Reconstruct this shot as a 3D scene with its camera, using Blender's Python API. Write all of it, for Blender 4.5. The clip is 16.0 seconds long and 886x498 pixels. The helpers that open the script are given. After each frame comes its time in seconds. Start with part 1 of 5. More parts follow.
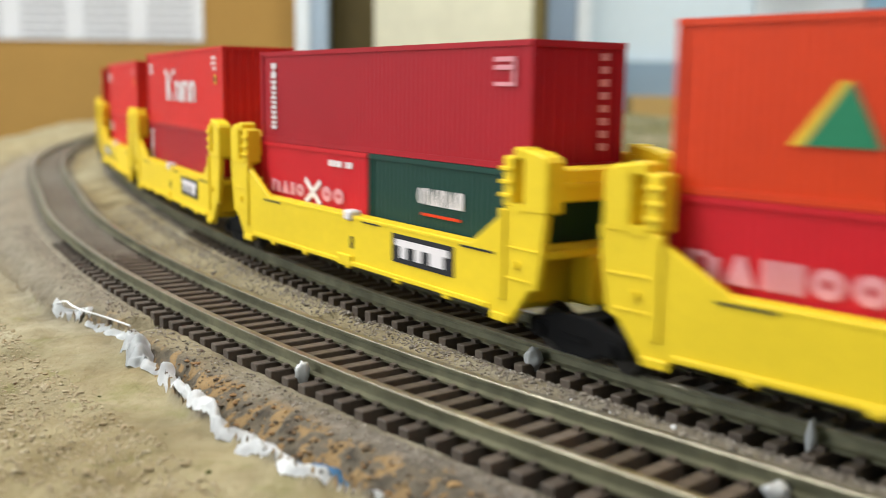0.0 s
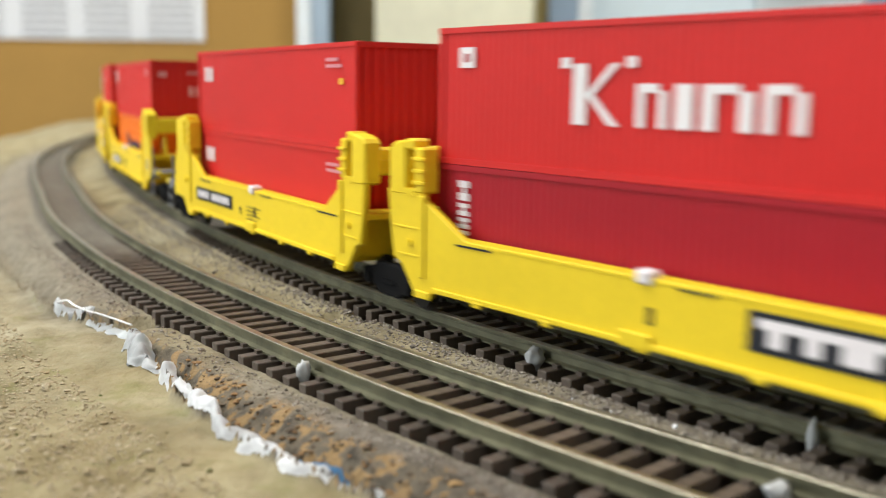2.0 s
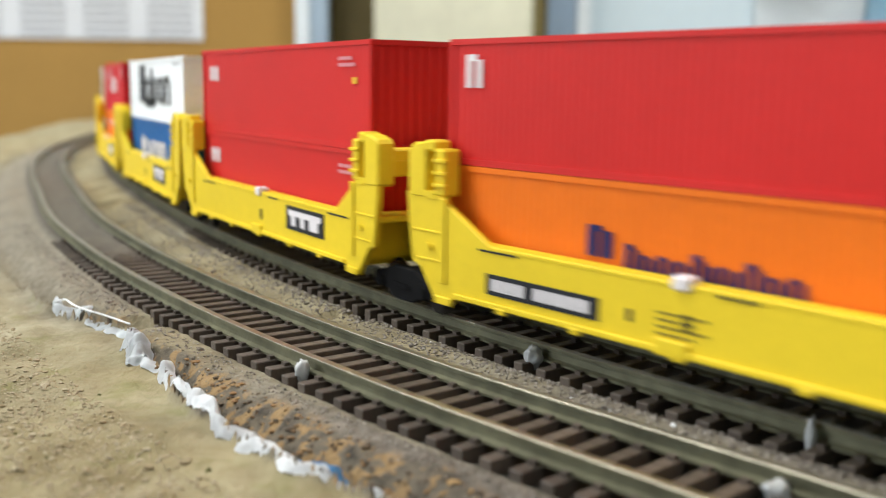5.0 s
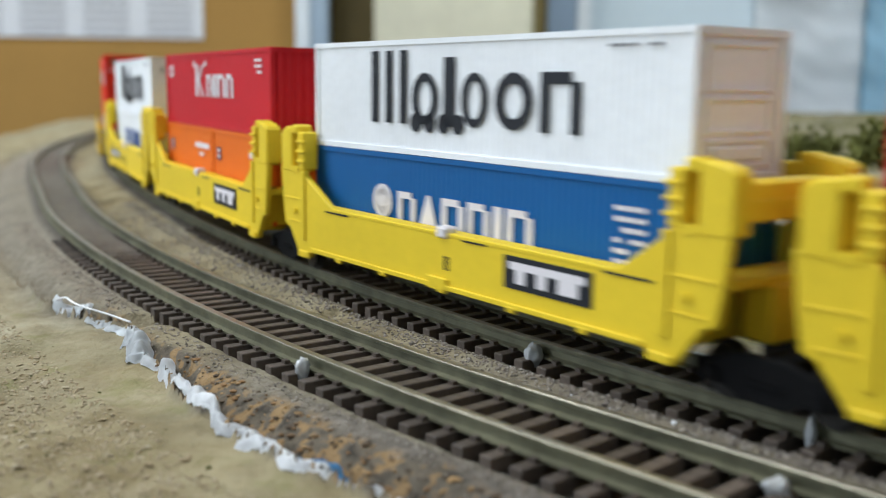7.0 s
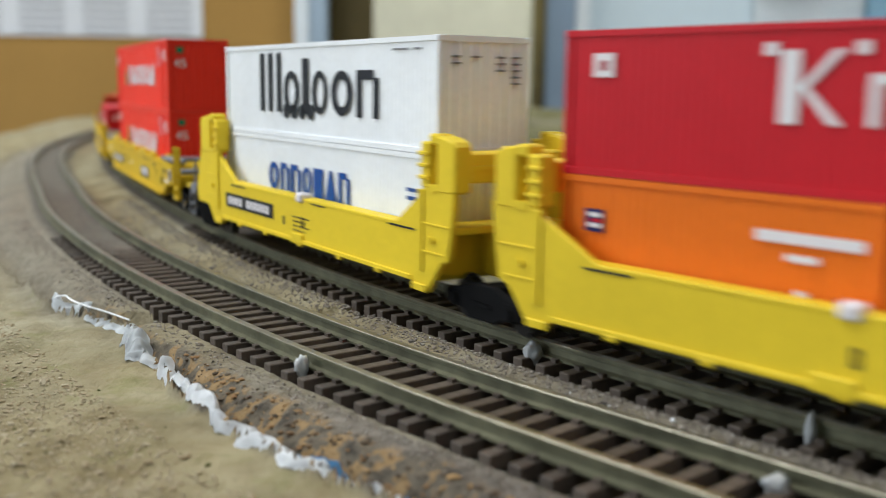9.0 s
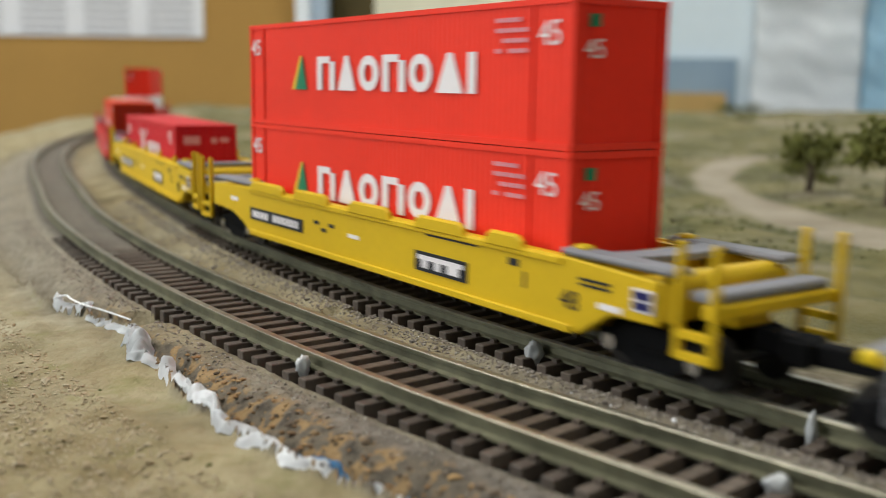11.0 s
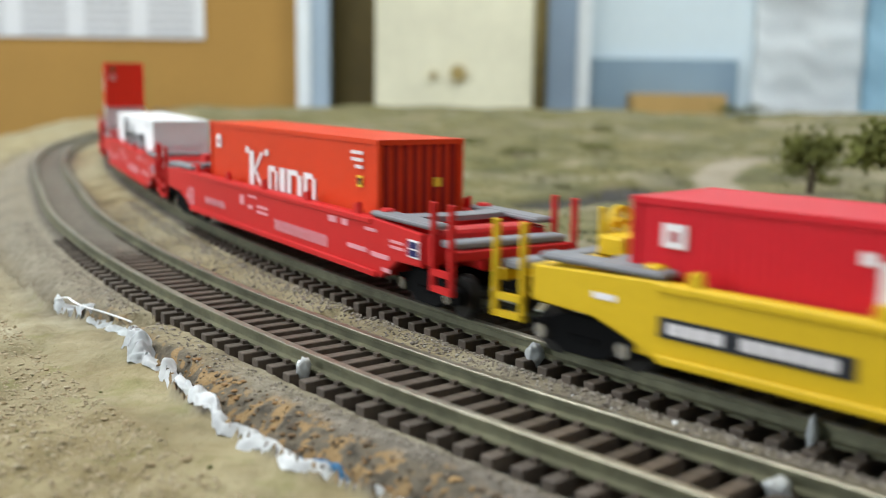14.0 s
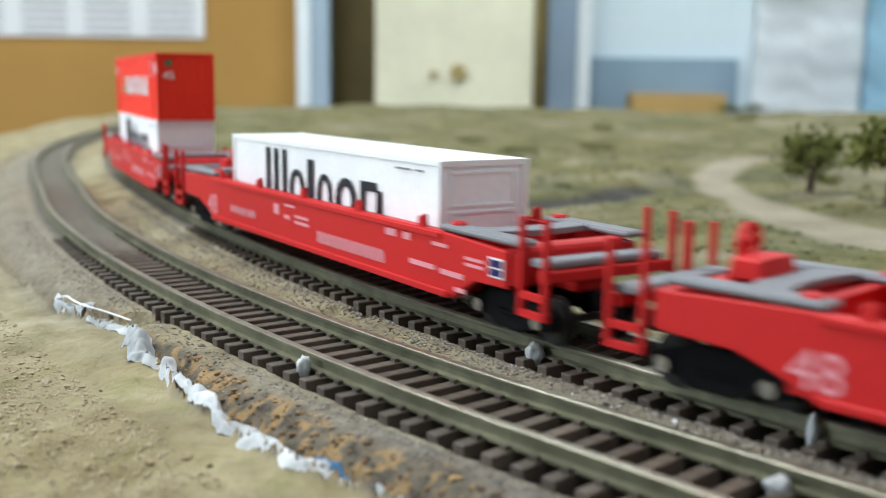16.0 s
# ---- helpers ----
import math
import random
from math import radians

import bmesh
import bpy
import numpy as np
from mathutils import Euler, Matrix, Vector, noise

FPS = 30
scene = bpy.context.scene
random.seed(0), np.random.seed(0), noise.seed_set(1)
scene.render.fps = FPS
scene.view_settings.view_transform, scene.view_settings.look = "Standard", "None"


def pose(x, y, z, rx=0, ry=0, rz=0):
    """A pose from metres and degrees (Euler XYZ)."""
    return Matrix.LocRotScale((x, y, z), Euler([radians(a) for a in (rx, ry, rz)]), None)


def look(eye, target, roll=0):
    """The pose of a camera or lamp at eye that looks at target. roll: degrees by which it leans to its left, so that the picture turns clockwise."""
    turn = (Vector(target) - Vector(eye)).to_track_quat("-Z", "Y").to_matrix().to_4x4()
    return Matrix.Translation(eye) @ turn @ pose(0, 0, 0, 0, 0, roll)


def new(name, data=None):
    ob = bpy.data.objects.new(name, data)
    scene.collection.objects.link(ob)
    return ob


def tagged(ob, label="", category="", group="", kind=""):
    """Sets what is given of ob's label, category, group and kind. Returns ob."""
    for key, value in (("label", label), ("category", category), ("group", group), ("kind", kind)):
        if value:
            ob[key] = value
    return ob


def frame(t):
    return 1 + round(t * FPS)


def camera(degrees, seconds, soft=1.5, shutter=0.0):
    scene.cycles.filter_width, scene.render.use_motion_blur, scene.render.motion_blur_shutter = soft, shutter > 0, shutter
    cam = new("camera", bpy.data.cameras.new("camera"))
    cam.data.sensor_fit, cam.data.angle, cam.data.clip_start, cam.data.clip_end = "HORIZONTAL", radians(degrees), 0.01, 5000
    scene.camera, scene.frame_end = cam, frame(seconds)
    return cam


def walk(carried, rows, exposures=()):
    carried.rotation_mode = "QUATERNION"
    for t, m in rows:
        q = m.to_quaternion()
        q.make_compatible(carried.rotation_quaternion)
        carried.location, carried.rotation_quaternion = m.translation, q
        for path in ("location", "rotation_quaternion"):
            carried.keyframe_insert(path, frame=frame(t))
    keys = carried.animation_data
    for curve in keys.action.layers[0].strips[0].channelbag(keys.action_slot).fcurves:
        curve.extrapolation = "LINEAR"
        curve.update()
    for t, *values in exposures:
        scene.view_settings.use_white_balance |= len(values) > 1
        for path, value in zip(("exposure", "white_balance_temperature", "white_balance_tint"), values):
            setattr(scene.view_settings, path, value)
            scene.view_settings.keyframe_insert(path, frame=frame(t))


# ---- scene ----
# All plan sizes are in units of one rail spacing, U metres; a 1:160 model railway.
U = 0.01111
MM = 0.001

# ---------------------------------------------------------------- camera
cam = camera(47.03, 16.0, soft=0.95, shutter=0.6)
cam.data.dof.use_dof = True
cam.data.dof.focus_distance = 0.140
cam.data.dof.aperture_fstop = 25.0

# time, how far the picture has crept sideways and up (in the lens's units of 1/1802)
DRIFT = [(0, 0, 0), (.5, 0, 1.3), (1, 2, 1.4), (1.5, 2, 1.5), (2, 2, 1.5), (2.5, 1, 1.5), (3, 0, 1.5), (3.5, 0, 3), (4, 0, 3),
         (6.5, -1, 5), (7, 0, 7), (7.5, 0, 8), (8, -2.5, 8), (8.5, -.5, 9.5), (9, -1.5, 11), (11.5, 2, 11), (12, 3, 8),
         (12.5, 3, 8), (13, 3, 7), (13.5, 2, 7), (14, 2, 7.3), (14.5, .5, 8), (15, 1.5, 8), (15.5, 2, 9.3), (16, 2, 9.5)]
PITCH, ROLL, EYE = 0.16026, 0.742, 2.959


def camera_pose(side, up):
    dx, dy = side - 2, up - 9.5
    tilt = PITCH + 0.6 * dy / 1802
    turn = dx / 1802
    eye = Vector((0, 0, EYE - 0.4 * dy / 1802 * 12)) * U
    way = Vector((-math.sin(turn) * math.cos(tilt), math.cos(turn) * math.cos(tilt), -math.sin(tilt)))
    return look(eye, eye + way, ROLL)


walk(cam, [(t, camera_pose(a, b)) for t, a, b in DRIFT], exposures=[(0, 0.0, 6400, 9), (4.2, 0.0, 6400, 9), (6.3, -0.22, 5850, 8), (6.6, -0.27, 5850, 8), (7, -0.4, 5750, 8), (9.2, -0.45, 6000, 8), (11.3, -0.4, 6400, 9), (12, -0.36, 6400, 9), (13, -0.17, 6300, 8), (14.5, -0.08, 5950, 6), (16, -0.05, 5800, 5)])

# ---------------------------------------------------------------- world and light
world = bpy.data.worlds.new("world")
scene.world = world
world.use_nodes = True
world.node_tree.nodes["Background"].inputs[0].default_value = (0.75, 0.87, 1.0, 1)
world.node_tree.nodes["Background"].inputs[1].default_value = 0.14


def area_lamp(name, place, target, sx, sy, watts, colour):
    data = bpy.data.lights.new(name, "AREA")
    data.shape, data.size, data.size_y, data.energy, data.color = "RECTANGLE", sx, sy, watts, colour
    ob = new(name, data)
    ob.matrix_world = look(place, target)
    return ob


# two out-of-view ceiling lamps, placed to light the track and the back wall
area_lamp("unseen_ceiling_lamp", (-0.95, 0.32, 1.40), (-0.75, 0.3, 0), 0.5, 1.6, 40, (1.0, 0.98, 0.94))
area_lamp("unseen_ceiling_lamp", (0.5, 1.25, 1.40), (0.4, 1.6, 0), 0.5, 1.4, 25.5, (1.0, 0.98, 0.94))
# unseen fill lamp behind the camera, added to brighten the containers' leading ends
area_lamp("unseen_ceiling_lamp", (0.7, -1.0, 1.40), (0.5, -0.6, 0), 0.5, 1.4, 9, (1.0, 0.98, 0.94))
# unseen broad light added on the left to brighten the train's near sides
area_lamp("unseen_left_light", (-1.95, 0.05, 0.62), (0, 0.3, 0.0), 1.3, 1.1, 25, (0.95, 0.97, 1.0))

# ---------------------------------------------------------------- materials


def material(name, colour, rough=0.5, metal=0.0, grain=0.12, scale=400, bump=0.05, stains=0.1, stain_scale=60, spread=0.0, coat=0.0, spec=0.35):
    m = bpy.data.materials.new(name)
    m.use_nodes = True
    n, l = m.node_tree.nodes, m.node_tree.links
    b = n["Principled BSDF"]
    b.inputs["Roughness"].default_value, b.inputs["Metallic"].default_value = rough, metal
    b.inputs["Coat Weight"].default_value = coat
    b.inputs["Specular IOR Level"].default_value = spec
    co = n.new("ShaderNodeTexCoord")
    fine, wide = n.new("ShaderNodeTexNoise"), n.new("ShaderNodeTexNoise")
    fine.inputs["Scale"].default_value, wide.inputs["Scale"].default_value = scale, stain_scale
    fine.inputs["Detail"].default_value, wide.inputs["Detail"].default_value = 5, 4
    for t in (fine, wide):
        l.new(co.outputs["Object"], t.inputs["Vector"])

    def value(src, amount):
        mr = n.new("ShaderNodeMapRange")
        mr.inputs["From Min"].default_value, mr.inputs["From Max"].default_value = 0.3, 0.7
        mr.inputs["To Min"].default_value, mr.inputs["To Max"].default_value = 1 - amount, 1 + amount
        l.new(src, mr.inputs["Value"])
        return mr.outputs["Result"]
    prod = n.new("ShaderNodeMath")
    prod.operation = "MULTIPLY"
    l.new(value(fine.outputs["Fac"], grain), prod.inputs[0])
    l.new(value(wide.outputs["Fac"], stains), prod.inputs[1])
    last = prod.outputs[0]
    if spread:
        info = n.new("ShaderNodeObjectInfo")
        mr = n.new("ShaderNodeMapRange")
        mr.inputs["To Min"].default_value, mr.inputs["To Max"].default_value = 1 - spread, 1 + spread
        l.new(info.outputs["Random"], mr.inputs["Value"])
        p2 = n.new("ShaderNodeMath")
        p2.operation = "MULTIPLY"
        l.new(last, p2.inputs[0]), l.new(mr.outputs["Result"], p2.inputs[1])
        last = p2.outputs[0]
    mix = n.new("ShaderNodeVectorMath")
    mix.operation = "SCALE"
    mix.inputs[0].default_value = colour
    l.new(last, mix.inputs["Scale"])
    l.new(mix.outputs["Vector"], b.inputs["Base Color"])
    if bump:
        bp = n.new("ShaderNodeBump")
        bp.inputs["Strength"].default_value, bp.inputs["Distance"].default_value = bump, 0.0006
        l.new(fine.outputs["Fac"], bp.inputs["Height"])
        l.new(bp.outputs["Normal"], b.inputs["Normal"])
    return m


def paint(name, colour, rough=0.46):
    return material(name, colour, rough, grain=0.03, scale=900, bump=0.03, stains=0.06, stain_scale=45, spec=0.17)


YELLOW = paint("yellow_plastic", (0.78, 0.57, 0.024))
GOLD = paint("golden_yellow_plastic", (0.62, 0.41, 0.012))
CARRED = paint("red_car_plastic", (0.50, 0.018, 0.018))
RED = paint("bright_red_plastic", (0.58, 0.022, 0.020))
SCARLET = paint("scarlet_plastic", (0.54, 0.012, 0.022))
CRIMSON = paint("crimson_plastic", (0.35, 0.011, 0.021))
VERMILION = paint("vermilion_plastic", (0.84, 0.04, 0.018))
RUST = paint("orange_red_plastic", (0.60, 0.045, 0.008))
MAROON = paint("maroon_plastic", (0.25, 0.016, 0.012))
ORANGE = paint("orange_plastic", (0.80, 0.17, 0.008))
BLUE = paint("blue_plastic", (0.014, 0.11, 0.33))
GREEN = paint("dark_green_plastic", (0.012, 0.05, 0.04))
WHITE = paint("white_plastic", (0.86, 0.88, 0.91))
INK_W = paint("white_print", (0.78, 0.74, 0.76))
INK_K = paint("black_print", (0.02, 0.022, 0.028))
INK_B = paint("blue_print", (0.012, 0.07, 0.30))
INK_N = paint("navy_print", (0.02, 0.02, 0.10))
INK_G = paint("green_print", (0.02, 0.20, 0.10))
INK_Y = paint("yellow_print", (0.75, 0.50, 0.04))
INK_P = paint("pale_pink_print", (0.68, 0.29, 0.33))
GREY = paint("grey_walkway", (0.20, 0.20, 0.215), 0.6)
BLACK = material("black_truck_plastic", (0.005, 0.005, 0.0055), 0.9, grain=0.1, spec=0.12)
WHEEL = material("blackened_wheel_metal", (0.03, 0.028, 0.026), 0.4, 0.5, stains=0.2)
STEEL = material("wheel_steel", (0.62, 0.60, 0.57), 0.25, 1.0, stains=0.2)
RAILTOP = material("rail_head_nickel_silver", (0.29, 0.27, 0.21), 0.42, 0.8, grain=0.15, stains=0.25, stain_scale=25)
RAILSIDE = material("rail_web_tarnished", (0.15, 0.145, 0.092), 0.44, 0.5, grain=0.2, stains=0.25, stain_scale=80, bump=0.2)
TIE = material("brown_plastic_sleeper", (0.078, 0.06, 0.046), 0.6, grain=0.25, scale=700, bump=0.35, stains=0.2, stain_scale=120, spread=0.22)
PLASTER = material("white_plaster_cloth", (0.82, 0.83, 0.84), 0.8, grain=0.12, scale=500, bump=0.5, stains=0.2, stain_scale=120)
GLUE = material("dried_clear_glue", (0.42, 0.43, 0.43), 0.12, grain=0.2, bump=0.2, coat=0.6)
LEAF = material("dark_green_foam_foliage", (0.10, 0.105, 0.02), 0.9, grain=0.35, scale=900, bump=0.5, stains=0.3, stain_scale=100)
BARK = material("tree_bark", (0.10, 0.075, 0.05), 0.9, grain=0.3, bump=0.4)
WALLPAINT = material("ochre_board", (0.40, 0.225, 0.055), 0.8, grain=0.06, scale=120, bump=0.05, stains=0.10, stain_scale=2.5)
PALEWALL = material("pale_blue_wall", (0.58, 0.665, 0.715), 0.7, grain=0.03, scale=80, bump=0.03, stains=0.06, stain_scale=2)
CREAM = material("cream_cabinet_paint", (0.67, 0.64, 0.49), 0.6, grain=0.04, scale=60, bump=0.03, stains=0.10, stain_scale=5)
OLIVE = material("dark_olive_door", (0.085, 0.062, 0.018), 0.7, grain=0.1, scale=60, stains=0.2, stain_scale=4)
POSTBLUE = material("blue_grey_post", (0.38, 0.47, 0.58), 0.5, grain=0.04, stains=0.08, stain_scale=4)
PALE = material("white_edge_paint", (0.72, 0.76, 0.80), 0.5, grain=0.03, stains=0.05)
SLATE = material("slate_blue_board", (0.215, 0.30, 0.385), 0.7, grain=0.05, stains=0.12, stain_scale=5)
UMBER = material("patchy_olive_wood", (0.20, 0.155, 0.06), 0.7, grain=0.15, scale=30, stains=0.75, stain_scale=7)
DUSK = material("dusky_blue_paint", (0.27, 0.345, 0.45), 0.6, grain=0.05, stains=0.12, stain_scale=5)
KRAFT = material("kraft_cardboard", (0.42, 0.27, 0.095), 0.8, grain=0.06, stains=0.1, stain_scale=6)
PAPER = material("white_paper", (0.72, 0.72, 0.74), 0.8, grain=0.03, stains=0.05, stain_scale=6)
SHEETING = material("clear_plastic_sheeting", (0.95, 0.97, 0.98), 0.20, grain=0.03, stains=0.10, stain_scale=4, bump=0.1)
BLUESHEET = material("pale_blue_sheeting", (0.52, 0.76, 0.90), 0.3, grain=0.03, stains=0.10, stain_scale=4)
CARPET = material("grey_room_floor", (0.22, 0.20, 0.18), 0.8, grain=0.1, stains=0.15, stain_scale=3)
CEIL = material("white_ceiling_paint", (0.75, 0.74, 0.70), 0.9, grain=0.03, stains=0.05)
STAIN = material("brown_stain", (0.32, 0.24, 0.09), 0.6)


def ground_material():
    m = bpy.data.materials.new("modelled_ground")
    m.use_nodes = True
    n, l = m.node_tree.nodes, m.node_tree.links
    b = n["Principled BSDF"]
    b.inputs["Roughness"].default_value = 0.92
    co = n.new("ShaderNodeTexCoord")

    def noise_tex(scale, detail=6, rough=0.6):
        t = n.new("ShaderNodeTexNoise")
        t.inputs["Scale"].default_value, t.inputs["Detail"].default_value, t.inputs["Roughness"].default_value = scale, detail, rough
        l.new(co.outputs["Object"], t.inputs["Vector"])
        return t.outputs["Fac"]

    def ramp(src, stops):
        r = n.new("ShaderNodeValToRGB")
        while len(r.color_ramp.elements) < len(stops):
            r.color_ramp.elements.new(0.5)
        for e, (p, c) in zip(r.color_ramp.elements, stops):
            e.position, e.color = p, (*c, 1)
        l.new(src, r.inputs["Fac"])
        return r.outputs["Color"]

    def mixed(fac, a, c):
        x = n.new("ShaderNodeMix")
        x.data_type = "RGBA"
        l.new(fac, x.inputs["Factor"]), l.new(a, x.inputs["A"]), l.new(c, x.inputs["B"])
        return x.outputs["Result"]
    sand = ramp(noise_tex(55, 8), [(0.34, (0.12, 0.09, 0.038)), (0.44, (0.21, 0.163, 0.076)), (0.54, (0.285, 0.235, 0.125)), (0.66, (0.37, 0.315, 0.188))])
    pale = ramp(noise_tex(75, 7, 0.65), [(0.34, (0.16, 0.13, 0.068)), (0.5, (0.285, 0.245, 0.145)), (0.68, (0.38, 0.345, 0.23))])
    sand = mixed(ramp(noise_tex(16, 5), [(0.42, (0, 0, 0)), (0.56, (1, 1, 1))]), sand, pale)
    grass = ramp(noise_tex(38, 7), [(0.32, (0.038, 0.039, 0.008)), (0.45, (0.073, 0.071, 0.013)), (0.56, (0.112, 0.099, 0.022)), (0.70, (0.16, 0.130, 0.055))])
    path = ramp(noise_tex(40, 6), [(0.3, (0.20, 0.165, 0.11)), (0.7, (0.33, 0.285, 0.21))])
    cork = ramp(noise_tex(420, 4, 0.5), [(0.33, (0.035, 0.027, 0.018)), (0.43, (0.10, 0.082, 0.056)), (0.53, (0.135, 0.108, 0.074)), (0.55, (0.24, 0.15, 0.062)), (0.74, (0.30, 0.20, 0.09))])
    grit = ramp(noise_tex(600, 5), [(0.3, (0.08, 0.069, 0.054)), (0.5, (0.155, 0.134, 0.108)), (0.72, (0.25, 0.22, 0.182))])
    # near-black: painted shade between sleepers, and the darker tone of other patches
    gap_shade_and_dark = ramp(noise_tex(150, 5), [(0.3, (0.018, 0.016, 0.014)), (0.7, (0.055, 0.048, 0.04))])
    zone, more = n.new("ShaderNodeAttribute"), n.new("ShaderNodeAttribute")
    zone.attribute_name, more.attribute_name = "zone", "more"
    sep, sep2 = n.new("ShaderNodeSeparateColor"), n.new("ShaderNodeSeparateColor")
    l.new(zone.outputs["Color"], sep.inputs["Color"]), l.new(more.outputs["Color"], sep2.inputs["Color"])
    c = mixed(sep.outputs["Red"], sand, grass)
    c = mixed(sep.outputs["Green"], c, path)
    c = mixed(sep2.outputs["Red"], c, grit)
    c = mixed(sep.outputs["Blue"], c, cork)
    c = mixed(sep2.outputs["Green"], c, gap_shade_and_dark)
    # small green and dark flecks
    fl = ramp(noise_tex(90, 4), [(0.56, (0, 0, 0)), (0.70, (0.8, 0.8, 0.8))])
    moss = n.new("ShaderNodeRGB")
    moss.outputs[0].default_value = (0.16, 0.16, 0.04, 1)
    half = n.new("ShaderNodeMath")
    half.operation = "MULTIPLY"
    l.new(fl, half.inputs[0])
    l.new(sep2.outputs["Blue"], half.inputs[1])
    c = mixed(half.outputs[0], c, moss.outputs[0])
    l.new(c, b.inputs["Base Color"])
    bp, bp2 = n.new("ShaderNodeBump"), n.new("ShaderNodeBump")
    bp.inputs["Strength"].default_value, bp.inputs["Distance"].default_value = 0.35, 0.0010
    bp2.inputs["Strength"].default_value, bp2.inputs["Distance"].default_value = 0.9, 0.0006
    l.new(noise_tex(220, 6), bp.inputs["Height"]), l.new(noise_tex(900, 5), bp2.inputs["Height"])
    l.new(bp.outputs["Normal"], bp2.inputs["Normal"]), l.new(bp2.outputs["Normal"], b.inputs["Normal"])
    return m


GROUND = ground_material()

# ---------------------------------------------------------------- mesh helpers


def part(name, bm, mat, parent=None, label="", scale=MM, smooth=False):
    """A bmesh, in millimetres, as one mesh object under its thing."""
    me = bpy.data.meshes.new(name)
    bmesh.ops.recalc_face_normals(bm, faces=bm.faces)
    bm.transform(Matrix.Scale(scale, 4))
    if smooth:
        for f in bm.faces:
            f.smooth = True
    bm.to_mesh(me)
    bm.free()
    for m in (mat if isinstance(mat, (list, tuple)) else [mat]):
        me.materials.append(m)
    ob = new(name, me)
    if parent:
        ob.parent = parent
    return tagged(ob, label)


def box(bm, x0, x1, y0, y1, z0, z1, bevel=0.0, index=0):
    r = bmesh.ops.create_cube(bm, size=1, matrix=Matrix.LocRotScale(((x0 + x1) / 2, (y0 + y1) / 2, (z0 + z1) / 2), None, (abs(x1 - x0), abs(y1 - y0), abs(z1 - z0))))
    vs = r["verts"]
    if index:
        for f in {f for v in vs for f in v.link_faces}:
            f.material_index = index
    if bevel:
        bmesh.ops.bevel(bm, geom=list({e for v in vs for e in v.link_edges}), offset=bevel, segments=1, affect="EDGES", profile=0.5)
    return bm


def prism(bm, outline, y0, y1, bevel=0.0):
    """An outline in x, z drawn out from y0 to y1."""
    a = [bm.verts.new((x, y0, z)) for x, z in outline]
    b = [bm.verts.new((x, y1, z)) for x, z in outline]
    k = len(outline)
    fs = [bm.faces.new(a), bm.faces.new(b[::-1])] + [bm.faces.new((a[i], b[i], b[(i + 1) % k], a[(i + 1) % k])) for i in range(k)]
    if bevel:
        bmesh.ops.recalc_face_normals(bm, faces=fs)
        bmesh.ops.bevel(bm, geom=list({e for f in fs[:2] for e in f.edges}), offset=bevel, segments=1, affect="EDGES", profile=0.5)
    return bm


def disc(bm, x, y, z, r, thick, axis="y", n=16):
    turn = Matrix.Rotation(math.pi / 2, 4, "X") if axis == "y" else (Matrix.Rotation(math.pi / 2, 4, "Y") if axis == "x" else Matrix())
    bmesh.ops.create_cone(bm, cap_ends=True, segments=n, radius1=r, radius2=r, depth=thick, matrix=Matrix.Translation((x, y, z)) @ turn)
    return bm


def empty(name, label, category, group=""):
    return tagged(new(name), label, category, group)


# ---------------------------------------------------------------- the two tracks in plan
FRONT = [(15.16, -5.49), (11.61, -1.94), (8.02, 1.56), (5.183, 4.363), (2.5, 7.33), (-.14, 10.23), (-2.6, 13.39), (-4.84, 16.71), (-6.86, 20.16), (-8.73, 23.8), (-11.0, 29.0),
         (-13.1, 33.9), (-15.5, 40.2), (-17.7, 47.6), (-19.3, 55), (-20.4, 62), (-21.6, 69), (-24, 80), (-29.6, 100), (-44.5, 150)]
REAR = [(16.65, -5.16), (13.38, -1.38), (9.895, 2.207), (7.107, 5.075), (4.41, 8.028), (1.866, 11.115), (-.481, 14.353), (-2.612, 17.737), (-4.539, 21.242), (-6.306, 24.83),
        (-8.5, 29.6), (-10.5, 34.3), (-12.4, 39.5), (-14.45, 45.7), (-16.3, 52.8), (-17.4, 58), (-18.5, 64), (-19.7, 70.5), (-21.9, 80), (-27.4, 100), (-42.3, 150)]


def spline(points, step=0.05):
    pts = [Vector((*p, 0)) for p in points]
    pts = [2 * pts[0] - pts[1]] + pts + [2 * pts[-1] - pts[-2]]
    dense = []
    for i in range(1, len(pts) - 2):
        a, b, c, d = pts[i - 1:i + 3]
        for k in range(40):
            t = k / 40
            dense.append(0.5 * ((2 * b) + (c - a) * t + (2 * a - 5 * b + 4 * c - d) * t * t + (3 * b - a - 3 * c + d) * t ** 3))
    dense.append(pts[-2])
    q = np.array([(v.x, v.y) for v in dense])
    s = np.concatenate([[0], np.cumsum(np.hypot(*np.diff(q, axis=0).T))])
    ss = np.arange(0, s[-1], step)
    q = np.stack([np.interp(ss, s, q[:, 0]), np.interp(ss, s, q[:, 1])], 1)
    for _ in range(60):  # rounds off the joints
        q[1:-1] = (q[:-2] + 2 * q[1:-1] + q[2:]) / 4
    return ss, q


